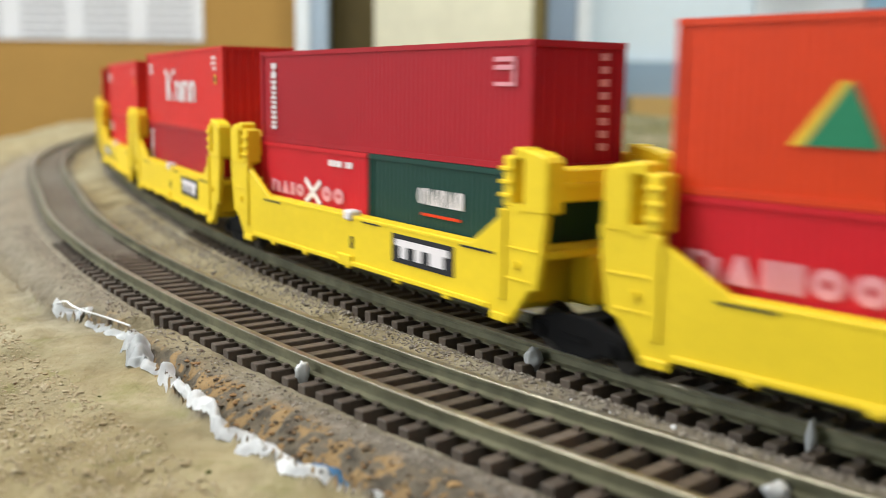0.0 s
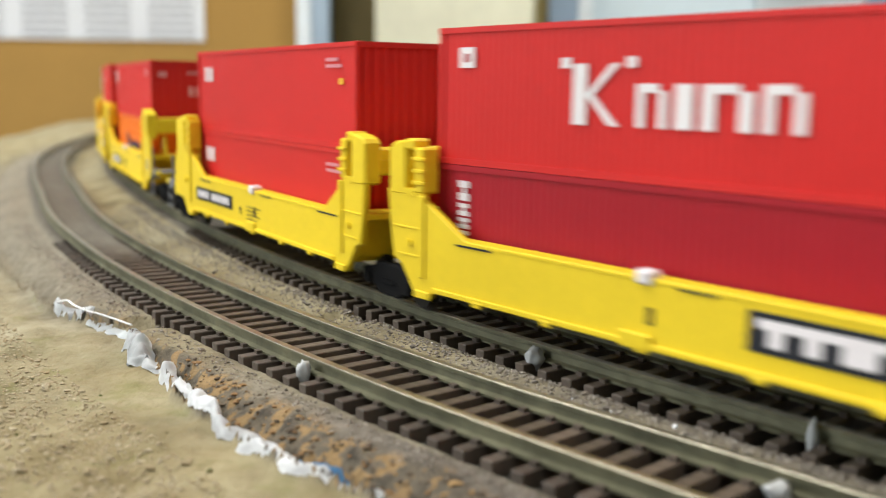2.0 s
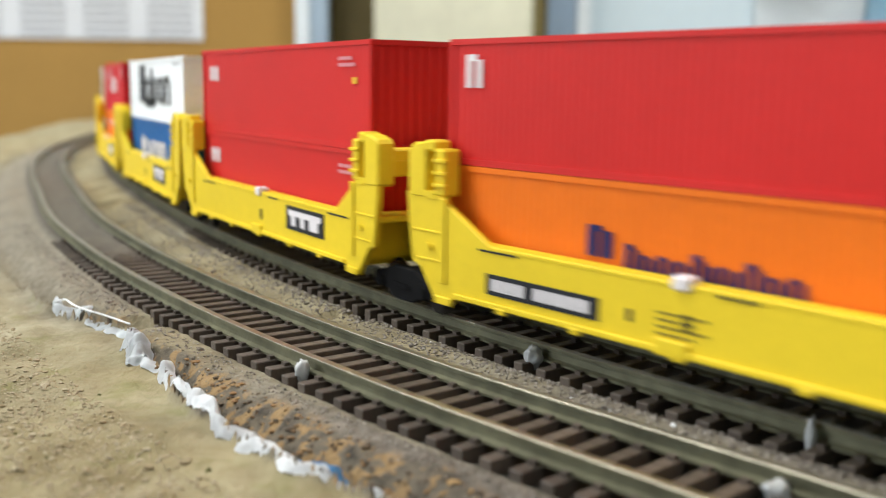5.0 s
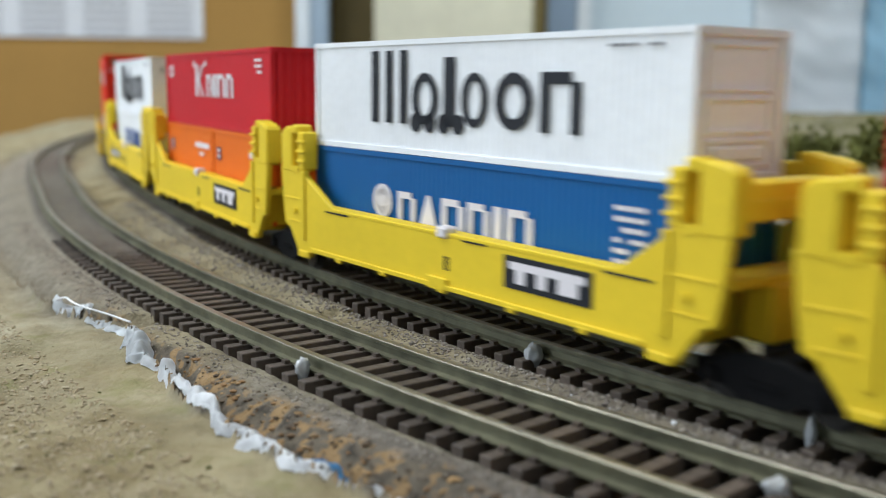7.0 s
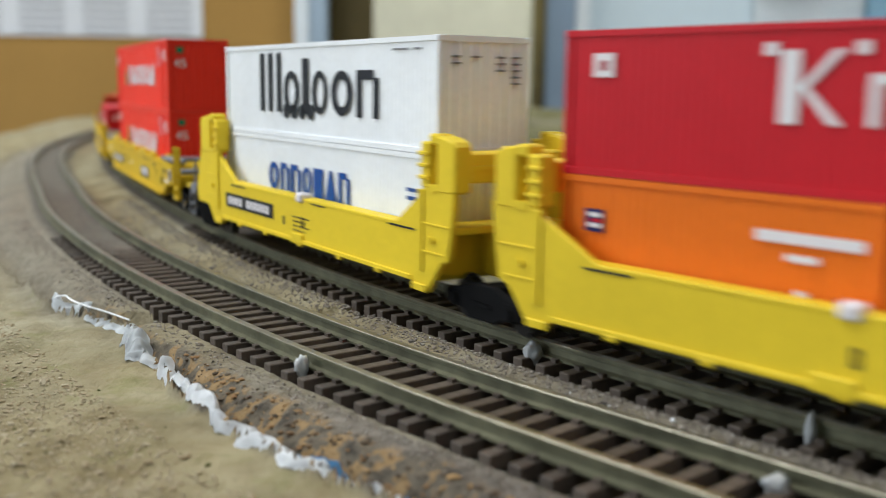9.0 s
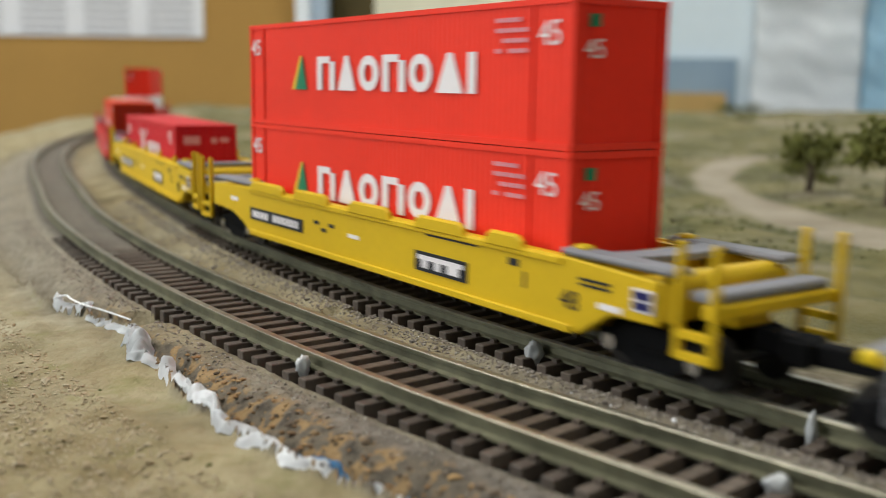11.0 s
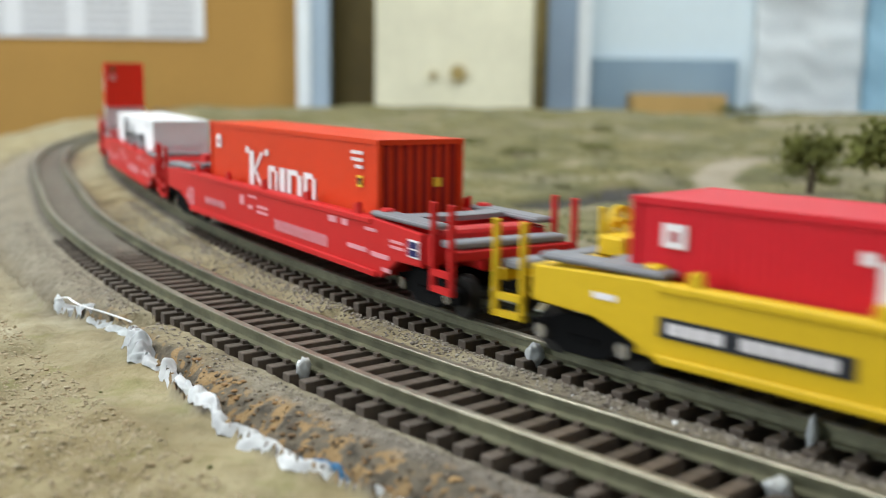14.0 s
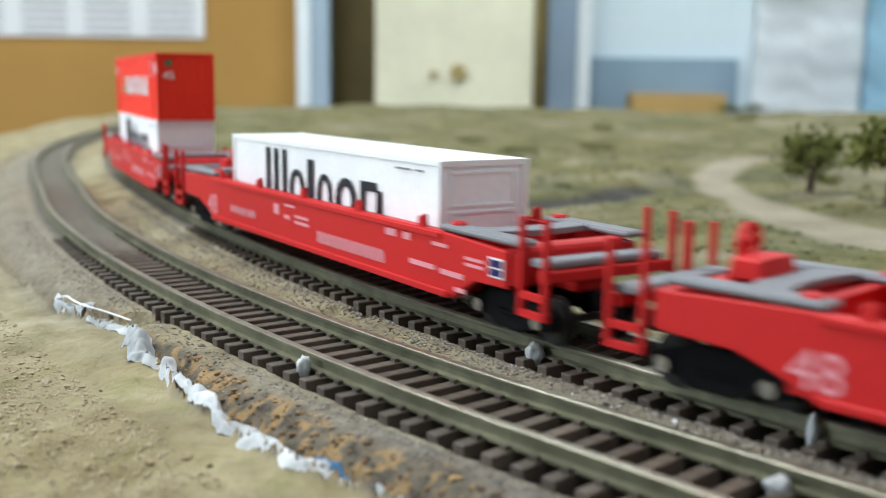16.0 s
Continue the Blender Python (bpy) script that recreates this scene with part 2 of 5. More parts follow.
class Track:
    def __init__(self, points, zero, z):
        self.s, self.q = spline(points)
        self.s = self.s - self.s[np.argmin(np.hypot(*(self.q - np.array(zero)).T))]
        self.z = z

    def at(self, s):
        fall = min(1.0, max(0.0, (s - 92) / 75)) ** 1.5    # the line drops away at its far end
        return Vector((np.interp(s, self.s, self.q[:, 0]), np.interp(s, self.s, self.q[:, 1]), self.z - 1.9 * fall))

    def way(self, s):
        return (self.at(s + 0.15) - self.at(s - 0.15)).normalized()

    def beside(self, s, off, z=0.0):
        """A point off to the camera's side of the centre line."""
        w = self.way(s)
        return self.at(s) + Vector((-w.y, w.x, 0)) * off + Vector((0, 0, z))


front, rear = Track(FRONT, (5.2, 4.34), 0.0), Track(REAR, (7.107, 5.075), 0.127)

# ---------------------------------------------------------------- ground


def clearance(x, y, track):
    """Signed distance from a track's centre line, positive on the camera's side."""
    q = np.concatenate([track.q[:1200:12], track.q[1200::40]])
    d = np.full(x.shape, 1e9)
    sign = np.ones(x.shape)
    for (a, b), (c, e) in zip(q, q[1:]):
        u, v = c - a, e - b
        k = np.clip(((x - a) * u + (y - b) * v) / (u * u + v * v), 0, 1)
        r = np.hypot(x - a - k * u, y - b - k * v)
        near = r < d
        d = np.where(near, r, d)
        sign = np.where(near, np.sign(u * (y - b) - v * (x - a)), sign)
    return d * sign


def smooth_step(a, b, v):
    t = np.clip((v - a) / (b - a), 0, 1)
    return t * t * (3 - 2 * t)


def lumps(x, y, scale, seed):
    """Soft noise, about -1 to 1."""
    rng = np.random.RandomState(seed)
    out = np.zeros(x.shape)
    for k in range(9):
        a, f, ph = rng.rand() * 6.283, scale * (0.5 + 1.6 * rng.rand()), rng.rand() * 6.283
        out += np.sin((x * np.cos(a) + y * np.sin(a)) * f + ph + 1.3 * np.sin((x * np.sin(a) - y * np.cos(a)) * f * 0.7 + ph * 2))
    return out / 4.5


PATHWAY = [(14.5, 17.0), (11.8, 20.2), (10.0, 23.0), (9.35, 26), (9.2, 29), (9.2, 33), (9.7, 37), (11.4, 41.5), (14, 46)]
GULLY = [(2.6, 29.6), (4.4, 30.6), (6.2, 32.8)]


def near_line(x, y, line):
    d = np.full(x.shape, 1e9)
    for (a, b), (c, e) in zip(line, line[1:]):
        t = np.clip(((x - a) * (c - a) + (y - b) * (e - b)) / ((c - a) ** 2 + (e - b) ** 2), 0, 1)
        d = np.minimum(d, np.hypot(x - a - t * (c - a), y - b - t * (e - b)))
    return d


# where the torn edge of the scenery runs: distance from the front track's middle
EDGE_S = (5, 6.46, 6.8, 7.5, 8.1, 8.7, 9.7, 10.15, 11.06, 11.65, 12.57, 13.16, 13.85, 15, 18)
EDGE_Y = (6.6, 7.97, 8.23, 8.66, 9.15, 9.61, 10.49, 10.89, 11.79, 12.14, 13.12, 13.74, 14.3, 15.0, 18)
EDGE_OFF = (1.75, 1.70, 1.73, 1.86, 1.9, 1.9, 1.77, 1.73, 1.52, 1.6, 1.38, 1.25, 1.4, 1.75, 1.95)


def relief(x, y):
    df, dr = clearance(x, y, front), clearance(x, y, rear)
    rough = lumps(x, y, 9.0, 3) * 0.018 + lumps(x, y, 31.0, 4) * 0.009
    z = -0.30 + rough * 0.6 + 0.127 * smooth_step(1.7, 1.0, dr)
    z = z + .03 * smooth_step(.74, .88, np.abs(df)) * smooth_step(1.35, 1.0, np.abs(df)) + .03 * smooth_step(.74, .88, np.abs(dr)) * smooth_step(1.35, 1.0, np.abs(dr))
    between = (df < 0.95) & (dr > 0.95)
    z = z + np.where(between, 0.02 * smooth_step(-1.0, -1.4, df), 0)
    # cork shoulder, then the torn edge of the scenery on the camera's side
    torn = np.interp(y, EDGE_Y, EDGE_OFF) + 0.04 * lumps(x, y, 3.0, 8) + 0.03 * lumps(x, y, 11.0, 9)
    cork = smooth_step(1.25, torn - 0.05, df) * (df < torn)
    z = z - 0.27 * cork + cork * (lumps(x, y, 7.0, 11) * 0.05 + lumps(x, y, 19.0, 12) * 0.045 + lumps(x, y, 37.0, 18) * .02)
    over = smooth_step(torn, torn + 0.10, df)
    z = z * (1 - over) + over * (-0.44 + 0.05 * lumps(x, y, 1.1, 5) + 0.028 * lumps(x, y, 5.0, 6) + 0.014 * lumps(x, y, 17.0, 7) + 0.022 * smooth_step(2.9, 3.5, df) * lumps(x, y, 26.0, 14) * (.6 + .4 * lumps(x, y, 2.2, 15)) - 0.10 * smooth_step(2, 8, df))
    bed = smooth_step(.84, .72, np.abs(df)) + smooth_step(.84, .72, np.abs(dr))
    filled = smooth_step(14.5, 20.0, y + .25 * lumps(x, y, 6.0, 17))    # further on, the sleepers lie buried in fine ballast
    z = z - .035 * bed * (1 - filled) + filled * ((.09 + .035 * smooth_step(.5, .42, np.abs(df))) * smooth_step(.95, .75, np.abs(df)) + (.07 + .03 * smooth_step(.5, .42, np.abs(dr))) * smooth_step(.95, .75, np.abs(dr)))
    # the hills inside the curve
    inside = smooth_step(-1.3, -3.0, dr)
    lane = near_line(x, y, PATHWAY)
    gully = near_line(x, y, GULLY)
    az = x / np.maximum(y, 1)
    crest = 0.85 + 0.10 * lumps(x, y, 0.12, 21) + 0.05 * lumps(x, y, 0.35, 22) + 0.35 * smooth_step(0.30, 0.5, az) - 0.30 * smooth_step(-0.06, -0.22, az)
    hill = -0.30 + 0.19 * lumps(x, y, 0.45, 23) * smooth_step(-3, -6, dr) + 0.06 * lumps(x, y, 1.3, 24) + (crest + 0.38) * smooth_step(34, 88, y)
    level = smooth_step(3.4, 1.4, lane) * smooth_step(36, 29, y)
    hill = hill * (1 - level) - .42 * level
    hill = hill - 0.12 * smooth_step(2.0, 0.8, lane) * (1 - level) - 0.30 * smooth_step(1.5, 0.3, gully)
    z = z * (1 - inside) + inside * (hill + rough)
    # the far left is flat, and the table ends behind it
    away = np.hypot(x, y)
    z = z - 4.5 * smooth_step(92, 108, away) * smooth_step(-0.24, -0.12, az)
    z = z - 1.9 * np.clip((away - 93) / 75, 0, 1) ** 1.5 * (1 - smooth_step(-0.24, -0.12, az))
    rim = 70 + 36 * smooth_step(-0.44, -0.335, az) + 100 * smooth_step(-0.335, -0.318, az)
    z = z - 4.0 * smooth_step(rim, rim + 5, away) * (az < -0.2) - 3 * (np.hypot(x, y) > 130) * (az > -.2)
    grassy = inside * (0.85 + 0.15 * np.clip(lumps(x, y, 0.8, 31) + .5 * lumps(x, y, 2.6, 35), -1, 1)) + (1 - inside) * over * 0.22 * smooth_step(0.2, 0.9, lumps(x, y, 1.6, 32))
    grit = (1 - over) * (1 - .85 * smooth_step(8.5, 14, y)) * (1 - smooth_step(18, 34, y)) * np.where(df > 0, 1 - cork * 0.9, 1) * np.where(between, 0.75 + 0.25 * lumps(x, y, 2.0, 33), 1) * (1 - inside)
    wide = 1.0 + .95 * smooth_step(31, 22, y)
    pathed = inside * smooth_step(wide + 0.3 * lumps(x, y, 1.5, 34), wide * .5, lane)
    pathed = np.maximum(pathed, inside * .5 * smooth_step(.15, .8, lumps(x, y, .55, 36) + .4 * lumps(x, y, 2.1, 37)))
    # sixth mask: shade painted between sleepers; also darkens gully, buried bed, near ballast
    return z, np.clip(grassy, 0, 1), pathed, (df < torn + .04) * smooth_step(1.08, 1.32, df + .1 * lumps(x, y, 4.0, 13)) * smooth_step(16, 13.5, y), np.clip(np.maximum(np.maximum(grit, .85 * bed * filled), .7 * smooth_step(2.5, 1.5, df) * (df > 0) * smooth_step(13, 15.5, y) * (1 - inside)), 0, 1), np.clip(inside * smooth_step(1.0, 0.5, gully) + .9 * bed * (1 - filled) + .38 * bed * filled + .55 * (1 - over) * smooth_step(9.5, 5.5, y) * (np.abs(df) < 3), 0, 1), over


def build_ground():
    az = np.concatenate([np.linspace(-180, -36, 22)[:-1], np.linspace(-36, 34, 330), np.linspace(34, 180, 22)[1:-1]])
    rr = np.concatenate([[0.4, 2.0, 4.0], np.geomspace(6.4, 120, 330), [128, 140, 152, 165]])
    a, r = np.meshgrid(np.radians(az), rr)
    x, y = r * np.sin(a), r * np.cos(a)
    z, grassy, pathed, cork, grit, shade_dark, over = relief(x, y)
    nr, na = a.shape
    z[0] = z[0].mean()
    verts = np.stack([x, y, z], 2).reshape(-1, 3) * U
    idx = np.arange(nr * na).reshape(nr, na)
    quads = np.stack([idx[:-1, :], idx[1:, :], np.roll(idx, -1, 1)[1:, :], np.roll(idx, -1, 1)[:-1, :]], 2).reshape(-1, 4)
    me = bpy.data.meshes.new("ground")
    me.from_pydata(verts.tolist(), [], quads[:, ::-1].tolist() + [idx[0].tolist()])
    for name, chans in (("zone", (grassy, pathed, cork)), ("more", (grit, shade_dark, over * 0.8))):
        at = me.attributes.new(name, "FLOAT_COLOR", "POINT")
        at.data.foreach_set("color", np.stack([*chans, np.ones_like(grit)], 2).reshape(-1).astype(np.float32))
    for p in me.polygons:
        p.use_smooth = True
    me.materials.append(GROUND)
    return tagged(new("ground", me), "sandy and grassy modelled landscape on a railway layout", "ground", kind="structure")


ground = build_ground()


def height(x, y):
    return float(relief(np.array([float(x)]), np.array([float(y)]))[0][0])


# ---------------------------------------------------------------- track: rails and sleepers
RAIL_SECTION = [(-0.085, -0.18), (0.085, -0.18), (0.085, -0.155), (0.025, -0.135), (0.022, -0.06), (0.05, -0.045), (0.05, -0.008), (0.042, 0), (-0.042, 0), (-0.05, -0.008), (-0.05, -0.045), (-0.022, -0.06), (-0.025, -0.135), (-0.085, -0.155)]


def build_rail(track, off, parent):
    bm = bmesh.new()
    rings = []
    for s in np.concatenate([np.arange(-13, 40, 0.4), np.arange(40, track.s[-1] - 1, 2.0)]):
        c, w = track.beside(s, off), track.way(s)
        n = Vector((-w.y, w.x, 0))
        rings.append([bm.verts.new(c + n * a + Vector((0, 0, b))) for a, b in RAIL_SECTION])
    k = len(RAIL_SECTION)
    for r0, r1 in zip(rings, rings[1:]):
        for i in range(k):
            f = bm.faces.new((r0[i], r0[(i + 1) % k], r1[(i + 1) % k], r1[i]))
            f.material_index = 1 if i in (6, 7, 8) else 0
    return part("rail", bm, [RAILSIDE, RAILTOP], parent, scale=U)


def sleeper_mesh():
    bm = bmesh.new()
    L, W, T, B = 0.85, 0.076, -0.18, -0.37
    box(bm, -L, L, -W, W, B, T, 0.01)
    for side in (-0.5, 0.5):
        for e in (-0.125, 0.125):
            box(bm, side + e - 0.032, side + e + 0.032, -0.04, 0.04, T - 0.01, T + 0.04)
    me = bpy.data.meshes.new("sleeper")
    bmesh.ops.recalc_face_normals(bm, faces=bm.faces)
    bm.transform(Matrix.Scale(U, 4))
    bm.to_mesh(me)
    bm.free()
    me.materials.append(TIE)
    return me


def build_track(track, label):
    top = empty("track", label, "railway track", "railway tracks")
    for off in (0.5, -0.5):
        build_rail(track, off, top)
    return top


tracks = [build_track(front, "empty curved railway track with brown sleepers and tarnished rails"),
          build_track(rear, "curved railway track that carries the container train")]

# ---------------------------------------------------------------- writing and marks


def numerals(name, text, size, place, mat, parent, squash=1.0):
    """Readable figures in the built-in font, flat on the side that faces the camera."""
    cu = bpy.data.curves.new(name, "FONT")
    cu.body, cu.size, cu.align_x, cu.align_y, cu.extrude = text, size * MM, "CENTER", "CENTER", 0.00004
    tmp = bpy.data.objects.new(name, cu)
    scene.collection.objects.link(tmp)
    me = bpy.data.meshes.new_from_object(tmp.evaluated_get(bpy.context.evaluated_depsgraph_get()))
    bpy.data.objects.remove(tmp)
    me.transform(place @ Matrix.Diagonal((squash, 1, 1, 1)))
    me.materials.clear()
    me.materials.append(mat)
    ob = new(name, me)
    ob.parent = parent
    return ob


SIDE = pose(0, 0, 0, 90)          # text upright on the camera's side
END = pose(0, 0, 0, 90, 0, 90)    # text upright on the leading end


def side_text(text, size, x, y, z, mat, parent):
    return numerals("figure_mark", text, size, Matrix.Translation(Vector((x, y, z)) * MM) @ SIDE, mat, parent)


def end_text(text, size, x, y, z, mat, parent):
    return numerals("figure_mark", text, size, Matrix.Translation(Vector((x, y, z)) * MM) @ END, mat, parent)


def mark(bm, x0, x1, z0, z1, y, deep=0.08):
    box(bm, x0, x1, y - deep, y, z0, z1)


def logo_strip(widths, x0, x1, z0, heights, y, mat, parent, name="logo", stem=0.34, shapes="n"):
    """A brand's mark as a row of plain shapes: bars, rings, arches, wedges."""
    bm = bmesh.new()
    total = sum(widths) + 0.18 * (len(widths) - 1)
    k = (x1 - x0) / total
    x = x0
    for i, w in enumerate(widths):
        h, ww, kind = heights[i % len(heights)], w * k, shapes[i % len(shapes)]
        st = ww * stem
        if w < 0.45:
            kind = "i"
        if kind == "i":
            mark(bm, x, x + ww, z0, z0 + h, y)
        elif kind == "n":
            mark(bm, x, x + st, z0, z0 + h, y)
            mark(bm, x + ww - st, x + ww, z0, z0 + h * .84, y)
            mark(bm, x + st, x + ww - st, z0 + h * .8, z0 + h, y)
        elif kind == "m":
            for f in (0, .5, 1):
                mark(bm, x + (ww - st * .8) * f, x + (ww - st * .8) * f + st * .8, z0, z0 + h, y)
        elif kind == "w":
            mark(bm, x, x + st, z0, z0 + h, y)
            prism(bm, [(x + st, z0 + h * .5), (x + ww - st * .6, z0 + h), (x + ww, z0 + h), (x + st * 1.5, z0 + h * .5), (x + ww, z0), (x + ww - st * .7, z0)], y - .08, y)
        elif kind == "v":
            prism(bm, [(x, z0), (x + ww, z0), (x + ww / 2 + st / 3, z0 + h), (x + ww / 2 - st / 3, z0 + h)], y - .08, y)
        else:
            n = 16
            ring = [(math.cos(2 * math.pi * q / n), math.sin(2 * math.pi * q / n)) for q in range(n)]
            cx, cz, ra, rb = x + ww / 2, z0 + h / 2, ww / 2, h / 2
            outer = [bm.verts.new((cx + ra * a, y - .08, cz + rb * b)) for a, b in ring]
            inner = [bm.verts.new((cx + (ra - st) * a, y - .08, cz + (rb - st * .8) * b)) for a, b in ring]
            for q in range(n):
                bm.faces.new((outer[q], outer[(q + 1) % n], inner[(q + 1) % n], inner[q]))
        x += ww + 0.18 * k
    return part(name, bm, mat, parent)


def small_print(x, z, w, rows, y, mat, parent, pitch=1.0, h=0.55):
    bm = bmesh.new()
    for i in range(rows):
        n = max(2, int(w / 1.1))
        for k in range(n):
            if (k * 7 + i * 5) % 6 == 4:
                continue
            mark(bm, x + w * k / n, x + w * (k + 0.78) / n, z - i * pitch - h, z - i * pitch, y)
    return tagged(part("small_print", bm, mat, parent), kind="stuff")


# ---------------------------------------------------------------- containers
HALF_W = 7.62


def container(label, L, H, mat, end="ribs", category="shipping container", end_mat=None):
    """Origin at the middle of the base; the leading end is +x, the camera's side -y."""
    top = empty("shipping_container", label, category, "containers on the train")
    h = L / 2
    w = HALF_W
    bm = bmesh.new()
    n = int((L - 3) / 1.15)
    wall = [(-h + .6, -w + .28)]
    for i in range(n):
        x, d = -h + 1.5 + i * (L - 3) / n, (L - 3) / n
        wall += [(x + d * .1, -w + .28), (x + d * .25, -w + .21), (x + d * .65, -w + .21), (x + d * .8, -w + .28)]
    wall.append((h - .6, -w + .28))
    plan = wall + [(x, -y) for x, y in wall[::-1]]
    lo, hi = [bm.verts.new((x, y, .4)) for x, y in plan], [bm.verts.new((x, y, H - .25)) for x, y in plan]
    k = len(plan)
    for i in range(k):
        bm.faces.new((lo[i], lo[(i + 1) % k], hi[(i + 1) % k], hi[i]))
    bm.faces.new(hi), bm.faces.new(lo[::-1])
    part("body", bm, mat, top)
    bm = bmesh.new()
    for sx in (-1, 1):
        for sy in (-1, 1):
            box(bm, sx * h, sx * (h - 1.0), sy * w, sy * (w - 0.9), 0.0, H, 0.08)
    for sy in (-1, 1):
        box(bm, -h + 1, h - 1, sy * (w - 0.02), sy * (w - 0.7), 0.05, 0.85)
        box(bm, -h + 1, h - 1, sy * (w - 0.02), sy * (w - 0.7), H - 0.75, H - 0.03)
    for sx in (-1, 1):
        box(bm, sx * (h - 0.02), sx * (h - 0.8), -w + 0.9, w - 0.9, 0.05, 0.9)
        box(bm, sx * (h - 0.02), sx * (h - 0.8), -w + 0.9, w - 0.9, H - 0.85, H - 0.03)
    part("frame", bm, mat, top)
    bm = bmesh.new()
    box(bm, -h + 0.6, h - 0.6, -w + 0.5, w - 0.5, H - 0.3, H - 0.06)
    part("roof", bm, mat, top)
    for sx in (-1, 1):
        for sy in (-1, 1):
            for z in (0, H - 0.9):
                bm = bmesh.new()
                box(bm, sx * (h + 0.06), sx * (h - 1.3), sy * (w + 0.06), sy * (w - 1.1), z - (0.03 if z == 0 else -0.03), z + 0.9, 0.1)
                part("corner_casting", bm, mat, top)
    if end == "doors":
        for sy in (-1, 1):
            bm = bmesh.new()
            a, b = (0.12, w - 1.0)
            box(bm, h - 0.75, h - 0.3, sy * a, sy * b, 1.0, H - 0.95)
            for k in range(4):
                z0 = 1.5 + k * (H - 3.4) / 4
                box(bm, h - 0.32, h - 0.17, sy * (a + 0.5), sy * (b - 0.5), z0, z0 + (H - 3.4) / 4 - 0.6)
            for f in (0.3, 0.72):
                y = sy * (a + (b - a) * f)
                disc(bm, h - 0.05, y, H / 2, 0.17, H - 2.2, "z", 8)
            for z in (2.0, H / 2, H - 2.2):
                box(bm, h - 0.5, h + 0.05, sy * (b - 0.1), sy * (b + 0.6), z, z + 0.5)
            part("door", bm, mat, top)
    elif end == "panel":
        bm = bmesh.new()
        box(bm, h - 0.9, h - 0.55, -w + 0.9, w - 0.9, 0.9, H - 0.8)
        part("end_panel", bm, mat, top)
        for z0, z1 in ((1.6, 4.6), (5.2, 9.0), (9.6, H - 1.6)):
            bm = bmesh.new()
            loops = []
            for x in (h - .6, h - .2):
                for e in (0, .35):
                    loops.append([bm.verts.new((x, y, z)) for y, z in ((-5.6 + e, z0 + e), (5.6 - e, z0 + e), (5.6 - e, z1 - e), (-5.6 + e, z1 - e))])
            for p, q in ((0, 2), (2, 3), (3, 1), (1, 0)):
                for k in range(4):
                    bm.faces.new((loops[p][k], loops[p][(k + 1) % 4], loops[q][(k + 1) % 4], loops[q][k]))
            part("panel_frame", bm, mat, top)
        bm = bmesh.new()
        box(bm, h - 0.6, h - 0.1, -4.2, 4.2, 2.2, 3.9, 0.3)
        part("end_hatch", bm, mat, top)
    else:
        bm = bmesh.new()
        line = [(h - 1.1, -w + .9), (h - .72, -w + .9)]
        for i in range(8):
            y = -w + 1.35 + i * (2 * w - 2.7 - 0.75) / 7
            line += [(h - .72, y - .15), (h - .25, y + .08), (h - .25, y + .67), (h - .72, y + .9)]
        line += [(h - .72, w - .9), (h - 1.1, w - .9)]
        lo, hi = [bm.verts.new((x, y, .9)) for x, y in line], [bm.verts.new((x, y, H - .82)) for x, y in line]
        for i in range(len(line)):
            q = (i + 1) % len(line)
            bm.faces.new((lo[i], lo[q], hi[q], hi[i]))
        bm.faces.new(hi), bm.faces.new(lo[::-1])
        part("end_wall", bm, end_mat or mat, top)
    return top


YS = -HALF_W + 0.04    # just proud of the side
CONTAINERS = []        # thing, its middle along the train, height of its base


def put_container(ob, sigma, base):
    CONTAINERS.append((ob, sigma, base))
    return ob


def k_line(c, L, H, ink, big=1.0, up=0.0, shift=0.0):
    z = H * 0.34 + up
    logo_strip([1.3], shift - 14.5 * big, shift - 7.5 * big, z, [6.9], YS, ink, c, stem=0.30, shapes='w')
    logo_strip([0.7, 0.4, 1.05, 0.8], shift - 5.0 * big, shift + 15.5 * big, z, [4.7], YS, ink, c, stem=0.27, shapes='ninn')
    bm = bmesh.new()
    mark(bm, shift - 16.5 * big, shift - 15 * big, z + 6.4, z + 7.6, YS)
    mark(bm, shift - 6.6 * big, shift - 5.2 * big, z + 6.4, z + 7.6, YS)
    part("logo", bm, ink, c)
    bm = bmesh.new()
    mark(bm, -L / 2 + 4.3, -L / 2 + 7.2, H - 5.2, H - 2.6, YS)
    part("flag_mark", bm, ink, c)
    bm = bmesh.new()
    mark(bm, -L / 2 + 5.3, -L / 2 + 6.3, H - 4.5, H - 3.4, YS - 0.06)
    part("flag_mark", bm, CRIMSON, c)
    small_print(L / 2 - 9, H - 2.0, 4.2, 3, YS, ink, c, 1.1)


def warning(c, L, H):
    bm = bmesh.new()
    mark(bm, L / 2 - 7, L / 2 - 5.2, H - 7.6, H - 5.8, YS)
    part("warning_label", bm, INK_Y, c)
    bm = bmesh.new()
    mark(bm, L / 2 - 6.7, L / 2 - 5.5, H - 7.2, H - 6.2, YS - 0.06)
    part("warning_symbol", bm, INK_K, c)
    bm = bmesh.new()
    box(bm, L / 2 - 0.2, L / 2 + 0.05, 2.2, 3.6, H - 7.4, H - 6.0)
    part("warning_label", bm, INK_Y, c)


def matson_side(c, H, ink):
    logo_strip([1.25, 0.85, 0.34, 0.78, 1.0, 0.95], -22, 22.8, H * 0.27, [10.3, 7.2, 9.2, 7.2, 7.2, 7.2], YS, ink, c, stem=0.24, shapes='moioon')
    bm = bmesh.new()
    for i in range(4):
        disc(bm, -10.5 + i * 3.3, YS - 0.02, H * 0.27 + 0.3, 1.35, 0.12, "y", 14)
    part("logo", bm, ink, c)
    small_print(27, H - 1.6, 8, 1, YS, GREY, c, h=.3)


